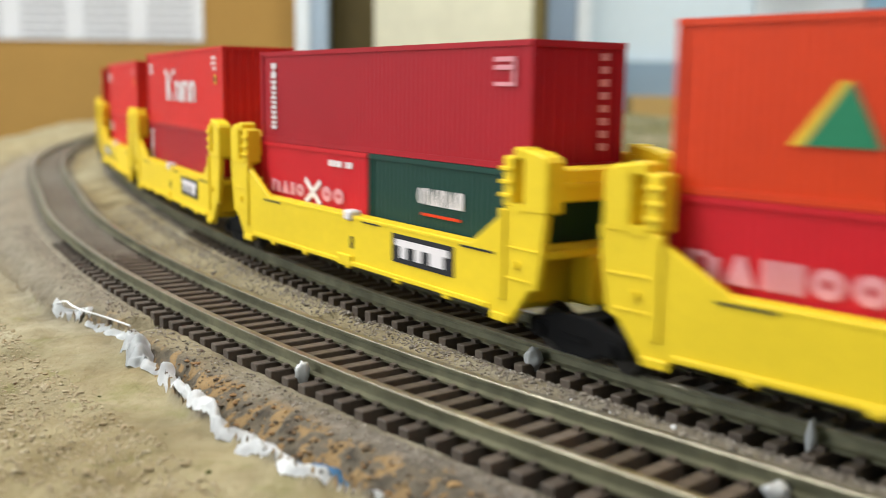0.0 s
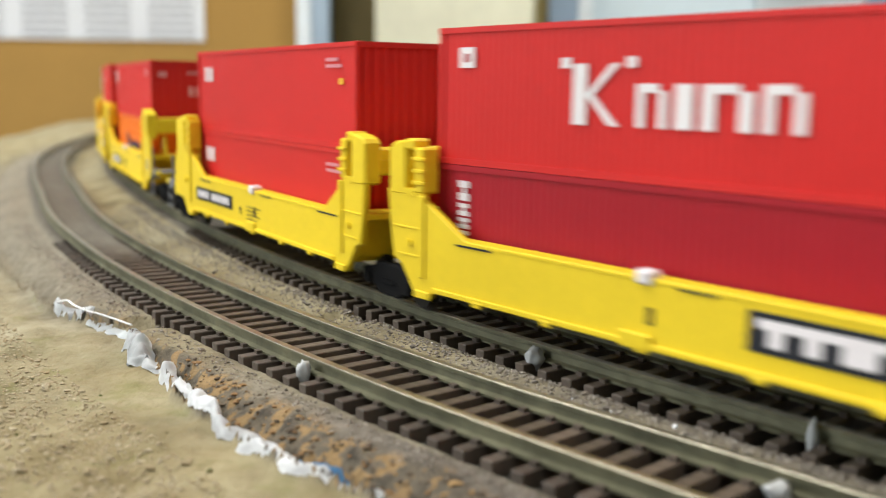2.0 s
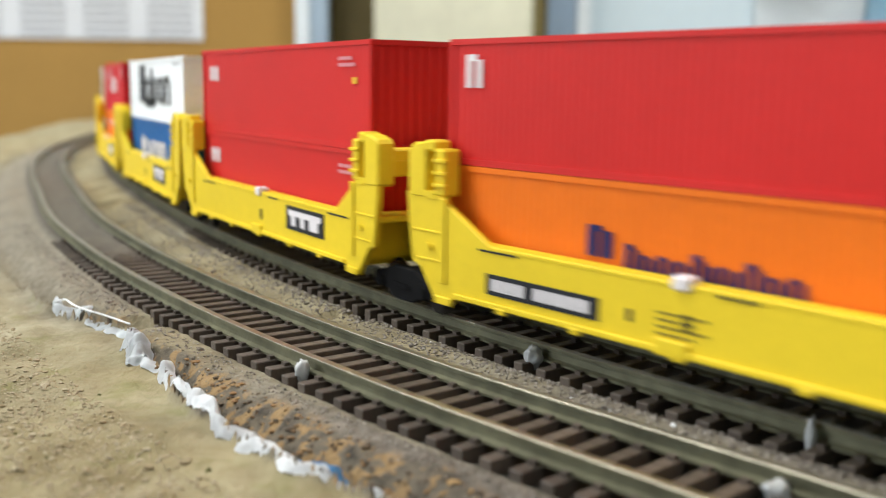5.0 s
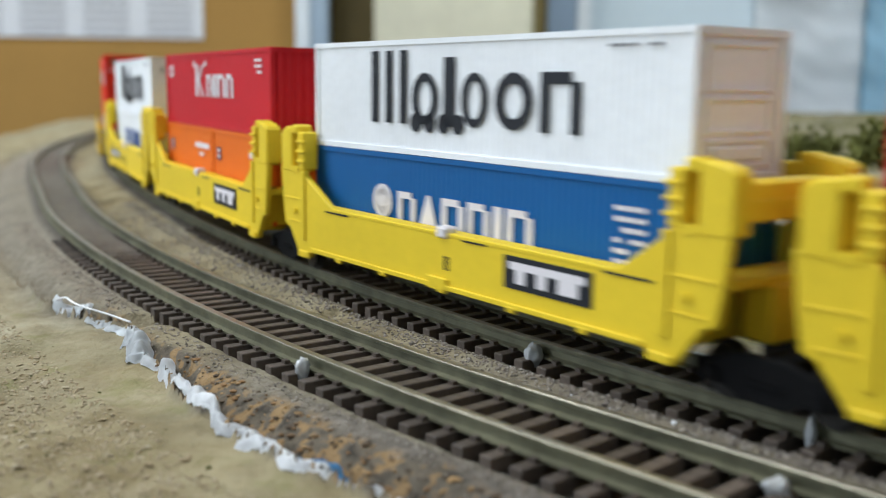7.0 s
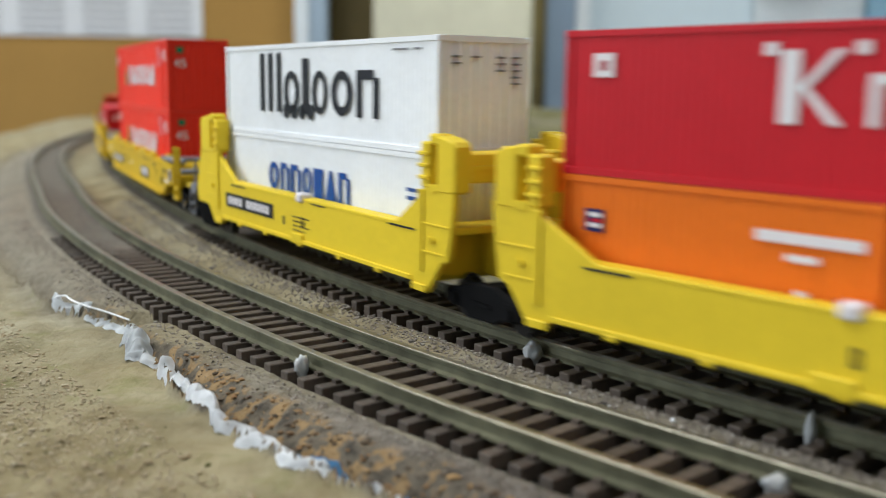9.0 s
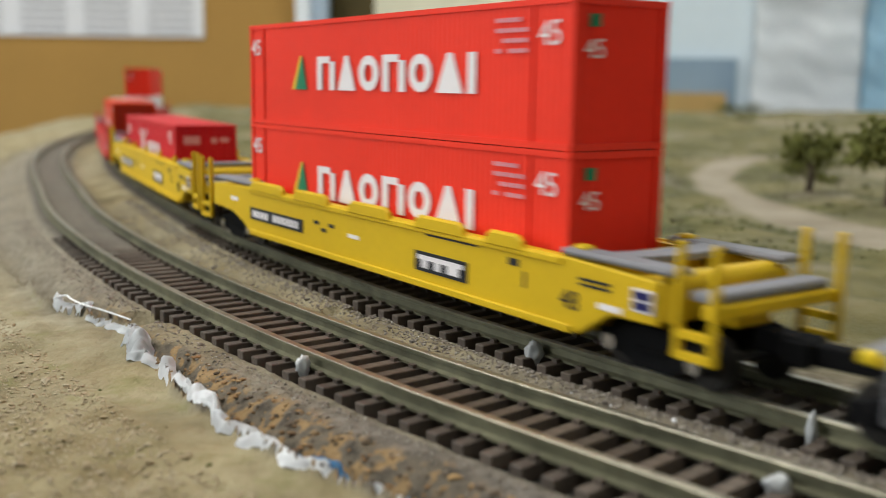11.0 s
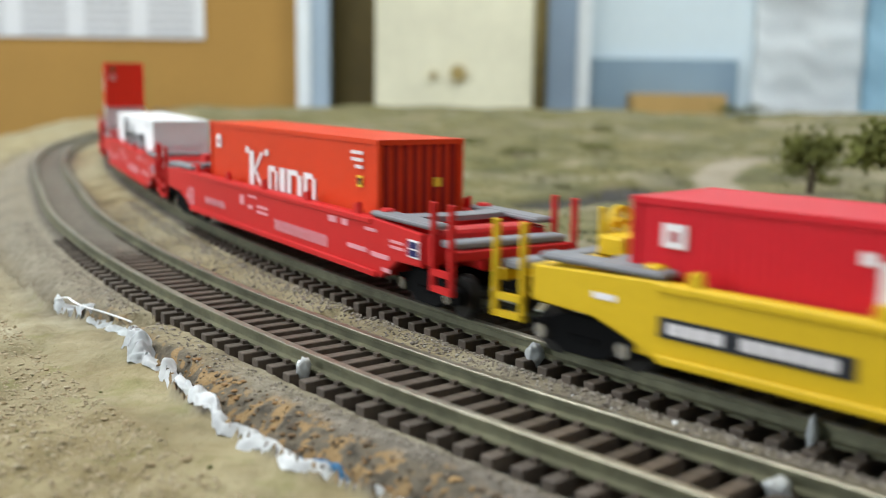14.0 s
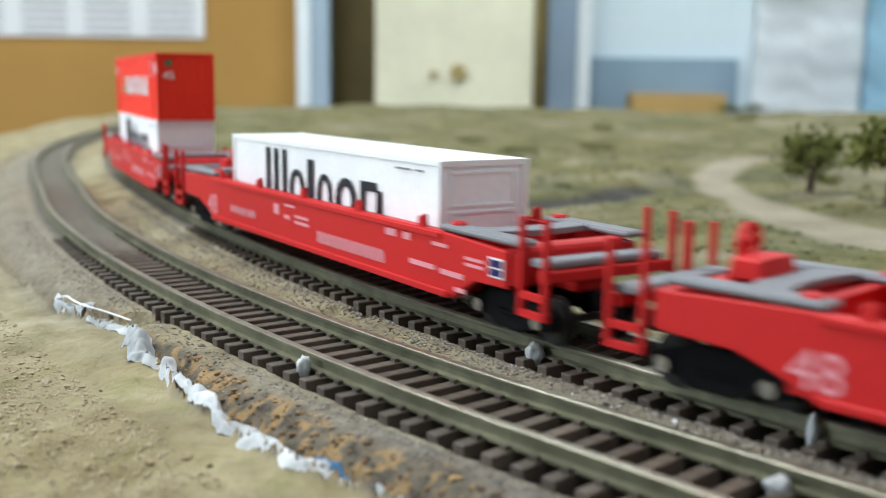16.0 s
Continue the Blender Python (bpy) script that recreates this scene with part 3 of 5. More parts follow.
def matson_end_strip(c, L, H, ink, x):
    bm = bmesh.new()
    for i, (a, b) in enumerate(((0, 2.6), (3.0, 4.6), (4.9, 6.3), (6.6, 8.0), (8.3, 9.8), (10.1, 11.5))):
        z = H - 2 - a
        mark(bm, x, x + 2.0, z - (b - a), z - (b - a) * 0.62, YS)
        mark(bm, x, x + 2.0, z - (b - a) * 0.34, z, YS)
        mark(bm, x + 0.75, x + 1.3, z - (b - a), z, YS)
    part("logo", bm, ink, c)


def corner_flag(c, L, H, ink):
    bm = bmesh.new()
    mark(bm, L / 2 - 7.5, L / 2 - 3.2, H - 2.6, H - 2.0, YS)
    mark(bm, L / 2 - 7.5, L / 2 - 3.2, H - 3.6, H - 3.0, YS)
    mark(bm, L / 2 - 3.8, L / 2 - 3.2, H - 5.6, H - 2.0, YS)
    mark(bm, L / 2 - 7.5, L / 2 - 3.6, H - 5.6, H - 5.1, YS)
    part("logo", bm, ink, c)


def hyundai(c, L, H):
    bm = bmesh.new()
    prism(bm, [(-26.3, H * 0.36), (-22.0, H * 0.36), (-23.8, H * 0.36 + 5.6)], YS - 0.08, YS)
    part("logo", bm, INK_G, c, "green triangle")
    bm = bmesh.new()
    prism(bm, [(-27.6, H * 0.36), (-26.4, H * 0.36), (-23.9, H * 0.36 + 5.6), (-24.5, H * 0.36 + 5.6)], YS - 0.08, YS)
    part("logo", bm, INK_Y, c, "yellow sliver")
    logo_strip([1, 0.95, 1, 1.05, 1, 1.05, 0.3], -18.2, 26.3, H * 0.36, [5.4], YS, INK_W, c, stem=0.28, shapes='nvonovi')
    side_text("45", 4.2, 41.0, YS - 0.02, H - 4.2, INK_W, c)
    side_text("45", 4.0, -L / 2 + 2.9, YS - 0.02, H - 4.2, INK_W, c)
    end_text("45", 3.2, L / 2 + 0.05, -4.4, H - 6.0, INK_W, c)
    small_print(30.5, H - 2.0, 6.5, 4, YS, INK_P, c, 1.25)
    bm = bmesh.new()
    prism(bm, [(-0.05, 0), (0.05, 0), (0.05, 1.5), (-0.05, 1.5)], -5.2, -3.6)
    bmesh.ops.translate(bm, vec=(L / 2, 0, H - 3.4), verts=bm.verts)
    part("logo", bm, INK_G, c)
    for x in (-L / 2 + 5.5, L / 2 - 8):
        bm = bmesh.new()
        box(bm, x, x + 0.5, -HALF_W - 0.02, -HALF_W + 0.2, 0.5, H - 0.5)
        part("side_post", bm, VERMILION, c)


def build_containers():
    L40, LOW, H86, H96 = 78.5, 5.3, 16.2, 17.8
    UP = LOW + H86

    # the set of yellow articulated cars, leading part
    c = put_container(container("vermilion red forty-foot container stacked on a yellow well car", L40, H96, RUST, "ribs"), 3.12, UP)
    bm = bmesh.new()
    prism(bm, [(-24.5, 5.6), (-17.0, 5.6), (-20.2, 11.6)], YS - 0.08, YS)
    part("logo", bm, INK_G, c)
    bm = bmesh.new()
    prism(bm, [(-26, 5.6), (-24.6, 5.6), (-20.3, 11.6), (-21.2, 11.6)], YS - 0.08, YS)
    part("logo", bm, INK_Y, c)
    logo_strip([1, 1, 1, 1, 1, 1, .3], -14, 30, 5.4, [6.0], YS, INK_W, c, shapes="nvonovi")
    c = put_container(container("bright red twenty-foot container in a well", 39, H86, SCARLET), 4.90, LOW)
    logo_strip([.9, .8, 1, .8, .8, .8, .8], -17, 13, 7.6, [3.0], YS, INK_P, c, shapes="nvmoono")
    put_container(container("bright red twenty-foot container in a well", 39, H86, SCARLET), 1.34, LOW)

    c = put_container(container("crimson forty-foot container with white markings, stacked", L40, H86 - .3, CRIMSON), 12.01, UP)
    matson_end_strip(c, L40, H86 - .3, INK_W, -L40 / 2 + 4.6)
    corner_flag(c, L40, H86 - .3, INK_P)
    bm = bmesh.new()
    for i in range(8):
        box(bm, L40 / 2, L40 / 2 + .06, 3.4, 4.6, 2.4 + i * 1.6, 3.3 + i * 1.6)
    part("logo", bm, INK_P, c)
    c = put_container(container("bright red twenty-foot container with white lettering marks", 39, H86, SCARLET), 13.79, LOW)
    logo_strip([.9, .7, .4, .8], -15, -2, 7.4, [2.2], YS, INK_P, c, shapes="nvno")
    logo_strip([.8, .8], 4.5, 12, 7.4, [2.6], YS, INK_P, c, shapes="oo")
    bm = bmesh.new()
    for a in (35, -35):
        b2 = bmesh.new()
        box(b2, -3.4, 3.4, YS - .08, YS, -.5, .5)
        b2.transform(Matrix.Translation((1.2, 0, 8.6)) @ Matrix.Rotation(radians(a), 4, "Y"))
        me = bpy.data.meshes.new("tmp")
        b2.to_mesh(me)
        bm.from_mesh(me)
        bpy.data.meshes.remove(me)
        b2.free()
    part("logo", bm, INK_W, c)
    small_print(7, H86 - 1.8, 8, 1, YS, INK_W, c, h=1.0)
    c = put_container(container("dark green twenty-foot container in a yellow well car", 39, H86, GREEN), 10.23, LOW)
    logo_strip([.8, .8, .8, .3, .8, .8, .7], -5.5, 5.5, 10.0, [2.3], YS, INK_W, c, shapes="onvinvi")
    bm = bmesh.new()
    mark(bm, -4.5, 5.0, 8.4, 8.8, YS)
    part("logo", bm, RUST, c)

    c = put_container(container("bright red forty-foot container with big white letter marks", L40, H96, RED), 21.157, UP)
    k_line(c, L40, H96, INK_W)
    warning(c, L40, H96)
    c = put_container(container("crimson forty-foot container with white markings in a well", L40, H86, CRIMSON), 21.157, LOW)
    matson_end_strip(c, L40, H86, INK_W, -L40 / 2 + 4.5)
    corner_flag(c, L40, H86, INK_P)

    def cai(sigma, base, H):
        c = put_container(container("plain red forty-foot container with a small white corner mark", L40, H, RED), sigma, base)
        logo_strip([.8, .9, .3], -L40 / 2 + 5.0, -L40 / 2 + 10.2, H - 6.2, [2.9], YS, INK_W, c)
        small_print(L40 / 2 - 11, H - 2.4, 6, 2, YS, INK_P, c)
        bm = bmesh.new()
        mark(bm, L40 / 2 - 6, L40 / 2 - 4.6, H - 6.6, H - 5.6, YS)
        part("warning_label", bm, INK_Y, c)
        return c
    for s in (30.23, 51.485):
        cai(s, UP, H86 + .5)
        cai(s, LOW, H86)

    c = put_container(container("red forty-foot container with double doors, stacked on an orange one", L40, H86, RED, "doors"), 42.61, UP)
    logo_strip([1], -L40 / 2 + 3.4, -L40 / 2 + 6.4, H86 - 6.2, [4.2], YS, INK_W, c)
    small_print(L40 / 2 - 11, H86 - 2.4, 6, 2, YS, INK_P, c)
    bm = bmesh.new()
    box(bm, L40 / 2, L40 / 2 + .1, -5.6, -3.4, H86 - 4.4, H86 - 3.0)
    box(bm, L40 / 2, L40 / 2 + .1, 2.0, 6.0, H86 - 3.6, H86 - 3.0)
    box(bm, L40 / 2, L40 / 2 + .1, 2.4, 3.6, H86 - 9.6, H86 - 7.0)
    box(bm, L40 / 2, L40 / 2 + .1, 4.2, 5.6, H86 - 9.6, H86 - 7.0)
    part("small_print", bm, INK_P, c)
    c = put_container(container("orange forty-foot container with a dark blue mark in a well", L40, H86, ORANGE, "doors"), 42.61, LOW)
    logo_strip([1.5], -14, -10.2, 7.4, [3.6], YS, INK_N, c, stem=.42)
    logo_strip([.8, .7, .8, .7, .7, .3, .6, .3, .8, .8, .8], -8.4, 14, 6.2, [3.2, 2.2, 2.4, 2.2], YS, INK_N, c)
    bm = bmesh.new()
    mark(bm, L40 / 2 - 9.5, L40 / 2 - 1.8, H86 - 3.2, H86 - 1.6, YS)
    part("label_strip", bm, INK_W, c)

    c = put_container(container("white forty-foot container with large black letter marks", L40, H86, WHITE, "panel"), 60.29, UP)
    matson_side(c, H86, INK_K)
    c = put_container(container("blue forty-foot container with white letter marks in a well", L40, H86, BLUE), 60.29, LOW)
    logo_strip([.9, .9, 1, .9, .35, 1], -14.8, 15.0, 6.0, [4.8], YS, INK_W, c, stem=.24, shapes='nvnnin')
    bm = bmesh.new()
    for r, m in ((2.5, 0),):
        bmesh.ops.create_cone(bm, cap_ends=False, segments=24, radius1=r, radius2=r, depth=.12, matrix=Matrix.Translation((-19, YS, 9)) @ Matrix.Rotation(math.pi / 2, 4, "X"))
        bmesh.ops.create_cone(bm, cap_ends=False, segments=24, radius1=r - .7, radius2=r - .7, depth=.12, matrix=Matrix.Translation((-19, YS, 9)) @ Matrix.Rotation(math.pi / 2, 4, "X"))
    bmesh.ops.bridge_loops(bm, edges=[e for e in bm.edges if all(v.co.y < YS - .03 for v in e.verts)])
    mark(bm, -19.9, -18.1, 8.2, 9.8, YS)
    part("logo", bm, INK_W, c)
    small_print(L40 / 2 - 10.5, H86 - 3.0, 5.0, 6, YS, INK_W, c, 1.2)

    c = put_container(container("scarlet forty-foot container with white letter marks, stacked", L40, H86, SCARLET), 69.084, UP)
    k_line(c, L40, H86, INK_W, 0.93, 1.2, 1.8)
    bm = bmesh.new()
    disc(bm, L40 / 2 - 7, YS - .02, 1.8, 1.2, .1)
    part("flag_mark", bm, INK_B, c)
    c = put_container(container("orange twenty-foot container with flag labels in a well", 39, H86, ORANGE), 70.86, LOW)
    d = put_container(container("orange twenty-foot container with flag labels in a well", 39, H86, ORANGE), 67.30, LOW)
    for q in (c, d):
        bm = bmesh.new()
        mark(bm, -15.7, -13.0, 9.9, 12.5, YS)
        flag = part("flag_mark", bm, INK_N, q)
        bm = bmesh.new()
        for z in (10.4, 11.6):
            mark(bm, -15.2, -13.3, z, z + .5, YS - .06)
        part("flag_stripe", bm, INK_W, flag)
        bm = bmesh.new()
        mark(bm, -14.7, -13.3, 11.0, 11.4, YS - .06)
        part("flag_stripe", bm, SCARLET, flag)
        for x0, x1, z0, z1 in ((6.4, 17.6, 11.6, 12.7), (9.8, 13.2, 9.9, 10.6), (11.0, 12.2, 6.2, 7.2)):
            bm = bmesh.new()
            mark(bm, x0, x1, z0, z1, YS)
            part("label_strip", bm, INK_W, q)

    c = put_container(container("white forty-foot container with large black letter marks", L40, H86, WHITE, "ribs"), 78.28, UP)
    matson_side(c, H86, INK_K)
    bm = bmesh.new()
    for y, rows in ((-5.2, 2), (-2.0, 1), (2.2, 3), (4.8, 5)):
        for i in range(rows):
            box(bm, L40 / 2 - .3, L40 / 2 + .04, y, y + 1.2, H86 - 3.0 - i * .9, H86 - 2.7 - i * .9)
    part("small_print", bm, GREY, c)
    c = put_container(container("white forty-foot container with blue letter marks in a well", L40, H86, WHITE), 78.28, LOW)
    logo_strip([1, .8, .9, .8, .8, .9, .9], -18.5, 13.5, 6.6, [5.0], YS, INK_B, c, stem=.3, shapes='onnoivn')
    small_print(L40 / 2 - 8, H86 - 5.0, 3.6, 4, YS, INK_B, c, 1.2)

    # cars with a single container each, and the forty-five-foot pair
    L45 = 90.6
    for base, H in ((LOW + .2, H96 + .2), (LOW + .2 + H96 + .25, H96)):
        hyundai(put_container(container("vermilion forty-five-foot container with white letter marks and a green triangle", L45, H, VERMILION), 90.875, base), L45, H)
    c = put_container(container("scarlet forty-foot container with white letter marks, alone in a yellow well", L40, H86 - .3, SCARLET, "doors"), 104.23, 4.4)
    k_line(c, L40, H86 - .3, INK_W, 0.95, 0, 2.6)
    bm = bmesh.new()
    box(bm, L40 / 2, L40 / 2 + .12, -5.6, -1.6, H86 - 5.0, H86 - 3.0)
    box(bm, L40 / 2, L40 / 2 + .12, 1.2, 2.6, H86 - 4.8, H86 - 3.4)
    box(bm, L40 / 2, L40 / 2 + .12, 3.4, 5.6, H86 - 4.6, H86 - 3.4)
    part("small_print", bm, INK_P, c)
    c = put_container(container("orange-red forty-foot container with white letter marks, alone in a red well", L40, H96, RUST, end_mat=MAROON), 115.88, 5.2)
    k_line(c, L40, H96, INK_W, 1.05)
    warning(c, L40, H96)
    c = put_container(container("white forty-foot container with black letter marks, alone in a red well", L40, H86, WHITE, "panel"), 128.79, 4.6)
    matson_side(c, H86, INK_K)
    c = put_container(container("white container under a red one in a red well car", L40, H86, WHITE, "panel"), 142.58, 4.6)
    matson_side(c, H86, INK_K)
    hyundai(put_container(container("vermilion forty-five-foot container stacked on a white one", L45 - 6, H96, VERMILION), 142.7, 4.6 + H86), L45 - 6, H96)


build_containers()

# ---------------------------------------------------------------- the cars
CARS = []    # thing, its middle along the train, half its wheelbase


def truck(parent, x, cap):
    """A black two-axle truck under a car, at x millimetres from its middle."""
    t = new("truck")
    t.parent = parent
    t.matrix_basis = pose(x * MM, 0, 0)
    for sy in (-1, 1):
        bm = bmesh.new()
        y0, y1 = sy * 6.6, sy * 7.8
        prism(bm, [(-8.6, 2.2), (-8.6, 4.0), (-5.2, 4.8), (-2.6, 5.6), (2.6, 5.6), (5.2, 4.8), (8.6, 4.0), (8.6, 2.2), (5.0, 2.0), (2.8, 0.9), (-2.8, 0.9), (-5.0, 2.0)], min(y0, y1), max(y0, y1), 0.15)
        for k in range(5):
            disc(bm, -1.8 + k * 0.9, sy * 7.7, 3.0, 0.42, 0.8, "y", 8)
        for ax in (-6.2, 6.2):
            box(bm, ax - 1.2, ax + 1.2, min(y0, y1) - .1, max(y0, y1) + .25, 1.9, 4.3, 0.2)
        part("side_frame", bm, BLACK, t)
    bm = bmesh.new()
    box(bm, -1.9, 1.9, -6.6, 6.6, 3.0, 5.4, 0.2)
    part("bolster", bm, BLACK, t)
    for ax in (-6.2, 6.2):
        bm = bmesh.new()
        for sy in (-1, 1):
            disc(bm, ax, sy * 5.3, 2.75, 2.75, 0.9, "y", 24)
            disc(bm, ax, sy * 4.7, 2.75, 3.2, 0.35, "y", 24)
        disc(bm, ax, 0, 2.75, 0.6, 10, "y", 10)
        part("wheelset", bm, [WHEEL], t)
        for sy in (-1, 1):
            bm = bmesh.new()
            disc(bm, ax, sy * 8.1, 2.9, 0.9, 0.5, "y", 12)
            part("bearing_cap", bm, cap, t)
    return t


def nameplate(parent, x0, x1, z0, z1, y, big=False):
    bm = bmesh.new()
    box(bm, x0, x1, y - .12, y, z0, z1)
    plate = part("nameplate", bm, INK_K, parent, "black plate with white marks")
    bm = bmesh.new()
    w, h = x1 - x0, z1 - z0
    if big:
        mark(bm, x0 + w * .07, x0 + w * .93, z0 + h * .6, z0 + h * .83, y - .11)
        for a, b in ((.15, .26), (.40, .51), (.64, .86)):
            mark(bm, x0 + w * a, x0 + w * b, z0 + h * .18, z0 + h * .62, y - .11)
    else:
        n = 11
        for i in range(n):
            if i == 4:
                continue
            a = x0 + w * (.06 + i * .08)
            mark(bm, a, a + w * .058, z0 + h * .22, z0 + h * .78, y - .11)
    tagged(part("plate_mark", bm, INK_W, plate), kind="stuff")


def stencils(parent, items, y, mat):
    bm = bmesh.new()
    for x, z, w, h in items:
        mark(bm, x, x + w, z, z + h, y)
    tagged(part("stencil_mark", bm, mat, parent), kind="stuff")


def well_unit(label, sigma, rear_end=False, front_end=False, plate="logo"):
    """One unit of an articulated double-stack car: deep well, tall guide posts at both ends."""
    car = empty("well_car", label, "well car", "yellow articulated well cars")
    Y = 10.45
    for sy in (-1, 1):
        ends = {-1: rear_end, 1: front_end}
        outline = []
        for sx in (1, -1):
            far = [(40.2, 3.3), (43.6, 7.6), (45.2, 8.2), (46.0, 12.5), (46.6, 17.6)] if not ends[sx] else [(41.2, 3.3), (44.4, 6.4), (50.5, 6.6), (50.9, 9.6), (48.2, 18.0)]
            half = [(20, 4.6), (36.4, 4.2), (37.4, 3.3)] + far + [(38.8, 17.6), (38.3, 16.6), (31.6 if sx > 0 else 29.6, 12.1), (20, 12.1)]
            outline.append([(sx * x, z) for x, z in half])
        right, left = outline
        poly = right[:-1] + [(20, 12.1), (-20, 12.1)] + left[:-1][::-1]
        bm = bmesh.new()
        prism(bm, poly, min(sy * Y, sy * (Y - 1.0)), max(sy * Y, sy * (Y - 1.0)), 0.15)
        side = part("side_wall", bm, YELLOW, car)
        bm = bmesh.new()
        o0, o1 = sy * (Y - .05), sy * (Y + .35)
        box(bm, -29.5, 31, o0, sy * (Y + .07), 11.6, 12.0, .03)
        box(bm, -36, 36, o0, o1, 4.4, 5.1, .1)
        for sx in (-1, 1):
            box(bm, sx * 38.0, sx * 39.2, o0, o1, 6.0, 17.2, .12)
            box(bm, sx * 39.2, sx * 45.2, o0, sy * (Y + .14), 12.5, 12.8, .05)
            box(bm, sx * 39.2, sx * 44.0, o0, sy * (Y + .14), 8.7, 9.0, .05)
            box(bm, sx * 36.6, sx * 40.2, o0, o1, 3.2, 4.3, .15)
            disc(bm, sx * 41.4, sy * (Y + .2), 10.6, .5, .5, "y", 10)
        for x in (-27, -14.5, 0, 14.5, 27):
            box(bm, x - .8, x + .8, o0, sy * (Y + .5), 3.9, 4.7, .15)
        box(bm, -3.2, 1.2, o0, sy * (Y + .5), 4.2, 6.0, .15)
        part("rib", bm, YELLOW, car)
        bm = bmesh.new()
        box(bm, -36, 36, sy * (Y - 1.0), sy * (HALF_W + .35), 11.4, 12.1)
        part("sill_ledge", bm, YELLOW, car)
        for sx in (-1, 1):
            bm = bmesh.new()
            a, b = sy * (Y + .15), sy * (Y - 2.6)
            # ribbed guide column, open slot, and outer block
            out = 46.9 if sx > 0 else (48.0 if rear_end else 46.2)
            box(bm, sx * 38.4, sx * 40.6, a, b, 17.4, 23.6, .3)
            post = part("guide_post", bm, YELLOW, car)
            for z in (18.6, 20.2, 21.8):
                bm = bmesh.new()
                box(bm, sx * 38.1, sx * 40.5, sy * (Y + .45), sy * (Y - .2), z, z + .5, .1)
                part("post_rib", bm, YELLOW, post)
            bm = bmesh.new()
            box(bm, sx * 40.4, sx * 42.5, sy * (Y - 2.1), b, 17.4, 23.4)
            part("slot_back", bm, YELLOW, post)
            bm = bmesh.new()
            box(bm, sx * 40.4, sx * 42.6, a, b, 23.2, 24.7, .3)
            part("post_cap", bm, YELLOW, post)
            bm = bmesh.new()
            prism(bm, [(sx * 42.3, 17.0), (sx * 42.3, 24.5), (sx * 44.6, 24.3), (sx * (out - .5), 23.8), (sx * out, 23.2), (sx * out, 17.4), (sx * (out - .9), 17.0)], min(a, b), max(a, b), .3)
            part("stop_block", bm, YELLOW, post)
            bm = bmesh.new()
            box(bm, sx * 40.4, sx * 42.5, a, b, 17.0, 18.0)
            part("slot_sill", bm, YELLOW, post)
    for sx in (-1, 1):
        end = front_end if sx > 0 else rear_end
        bm = bmesh.new()
        box(bm, sx * 42.6, sx * 46.2, -Y + 2.4, Y - 2.4, 18.4, 22.4, .25)
        box(bm, sx * 46.0, sx * 46.6, -Y + 2.4, Y - 2.4, 20.2, 20.7)
        part("cross_beam", bm, YELLOW, car)
        bm = bmesh.new()
        box(bm, sx * 40.0, sx * 45.6, -Y + .9, Y - .9, 11.6, 12.6, .2)
        box(bm, sx * 39.8, sx * 40.8, -Y + .9, Y - .9, 5.5, 12.0)
        box(bm, sx * 42.6, sx * 46.4, -3.0, 3.0, 5.6, 11.8, .3)
        part("end_deck", bm, YELLOW, car)
        if end:
            bm = bmesh.new()
            for sy in (-1, 1):
                prism(bm, [(sx * 40.5, 12.5), (sx * 47.2, 12.5), (sx * 44.4, 17.6), (sx * 42.4, 17.6)], sy * 5.6 - .5, sy * 5.6 + .5)
            part("end_brace", bm, YELLOW, car)
            bm = bmesh.new()
            bmesh.ops.create_cone(bm, cap_ends=False, segments=24, radius1=2.6, radius2=2.2, depth=.8, matrix=Matrix.Translation((sx * 48.2, 5.4, 14.2)) @ Matrix.Rotation(math.pi / 2, 4, "Y"))
            bmesh.ops.solidify(bm, geom=bm.faces[:], thickness=.45)
            disc(bm, sx * 48.0, 5.4, 14.2, .7, 1.2, "x", 12)
            for a in range(3):
                spoke = bmesh.new()
                box(spoke, -.2, .2, -2.3, 2.3, -.22, .22)
                spoke.transform(Matrix.Translation((sx * 48.1, 5.4, 14.2)) @ Matrix.Rotation(a * math.pi / 3, 4, "X"))
                me = bpy.data.meshes.new("spoke")
                spoke.to_mesh(me)
                spoke.free()
                bm.from_mesh(me)
                bpy.data.meshes.remove(me)
            part("brake_wheel", bm, YELLOW, car)
            bm = bmesh.new()
            box(bm, sx * 46, sx * 58.5, -Y + 1.2, Y - 1.2, 8.0, 8.9, .15)
            box(bm, sx * 46, sx * 57, -2.0, 2.0, 5.4, 8.2, .2)
            box(bm, sx * 57.4, sx * 58.8, -Y + .3, Y - .3, 8.4, 9.4, .15)
            part("end_platform", bm, YELLOW, car)
            bm = bmesh.new()
            box(bm, sx * 54.5, sx * 58.9, -8.8, 8.8, 8.9, 9.5, .1)
            box(bm, sx * 52.4, sx * 56.0, -Y + 1.7, -Y + .2, 7.4, 9.6, .1)
            part("walkway", bm, GREY, car, "grey tread plates")
            for sy in (-1, 1):
                bm = bmesh.new()
                for x in (52.6, 55.6):
                    box(bm, sx * x, sx * (x + .28), sy * (Y - .2), sy * (Y + .1), 3.4, 8.4)
                for z in (3.4, 5.4):
                    box(bm, sx * 52.6, sx * 55.9, sy * (Y - .4), sy * (Y + .1), z, z + .3)
                part("step", bm, GREY, car, "grey step iron")
            for y in (-Y + .3, -3.0):
                bm = bmesh.new()
                for x in (52.6, 53.6):
                    box(bm, sx * x, sx * (x + .22), y, y + .22, 8.8, 15.0)
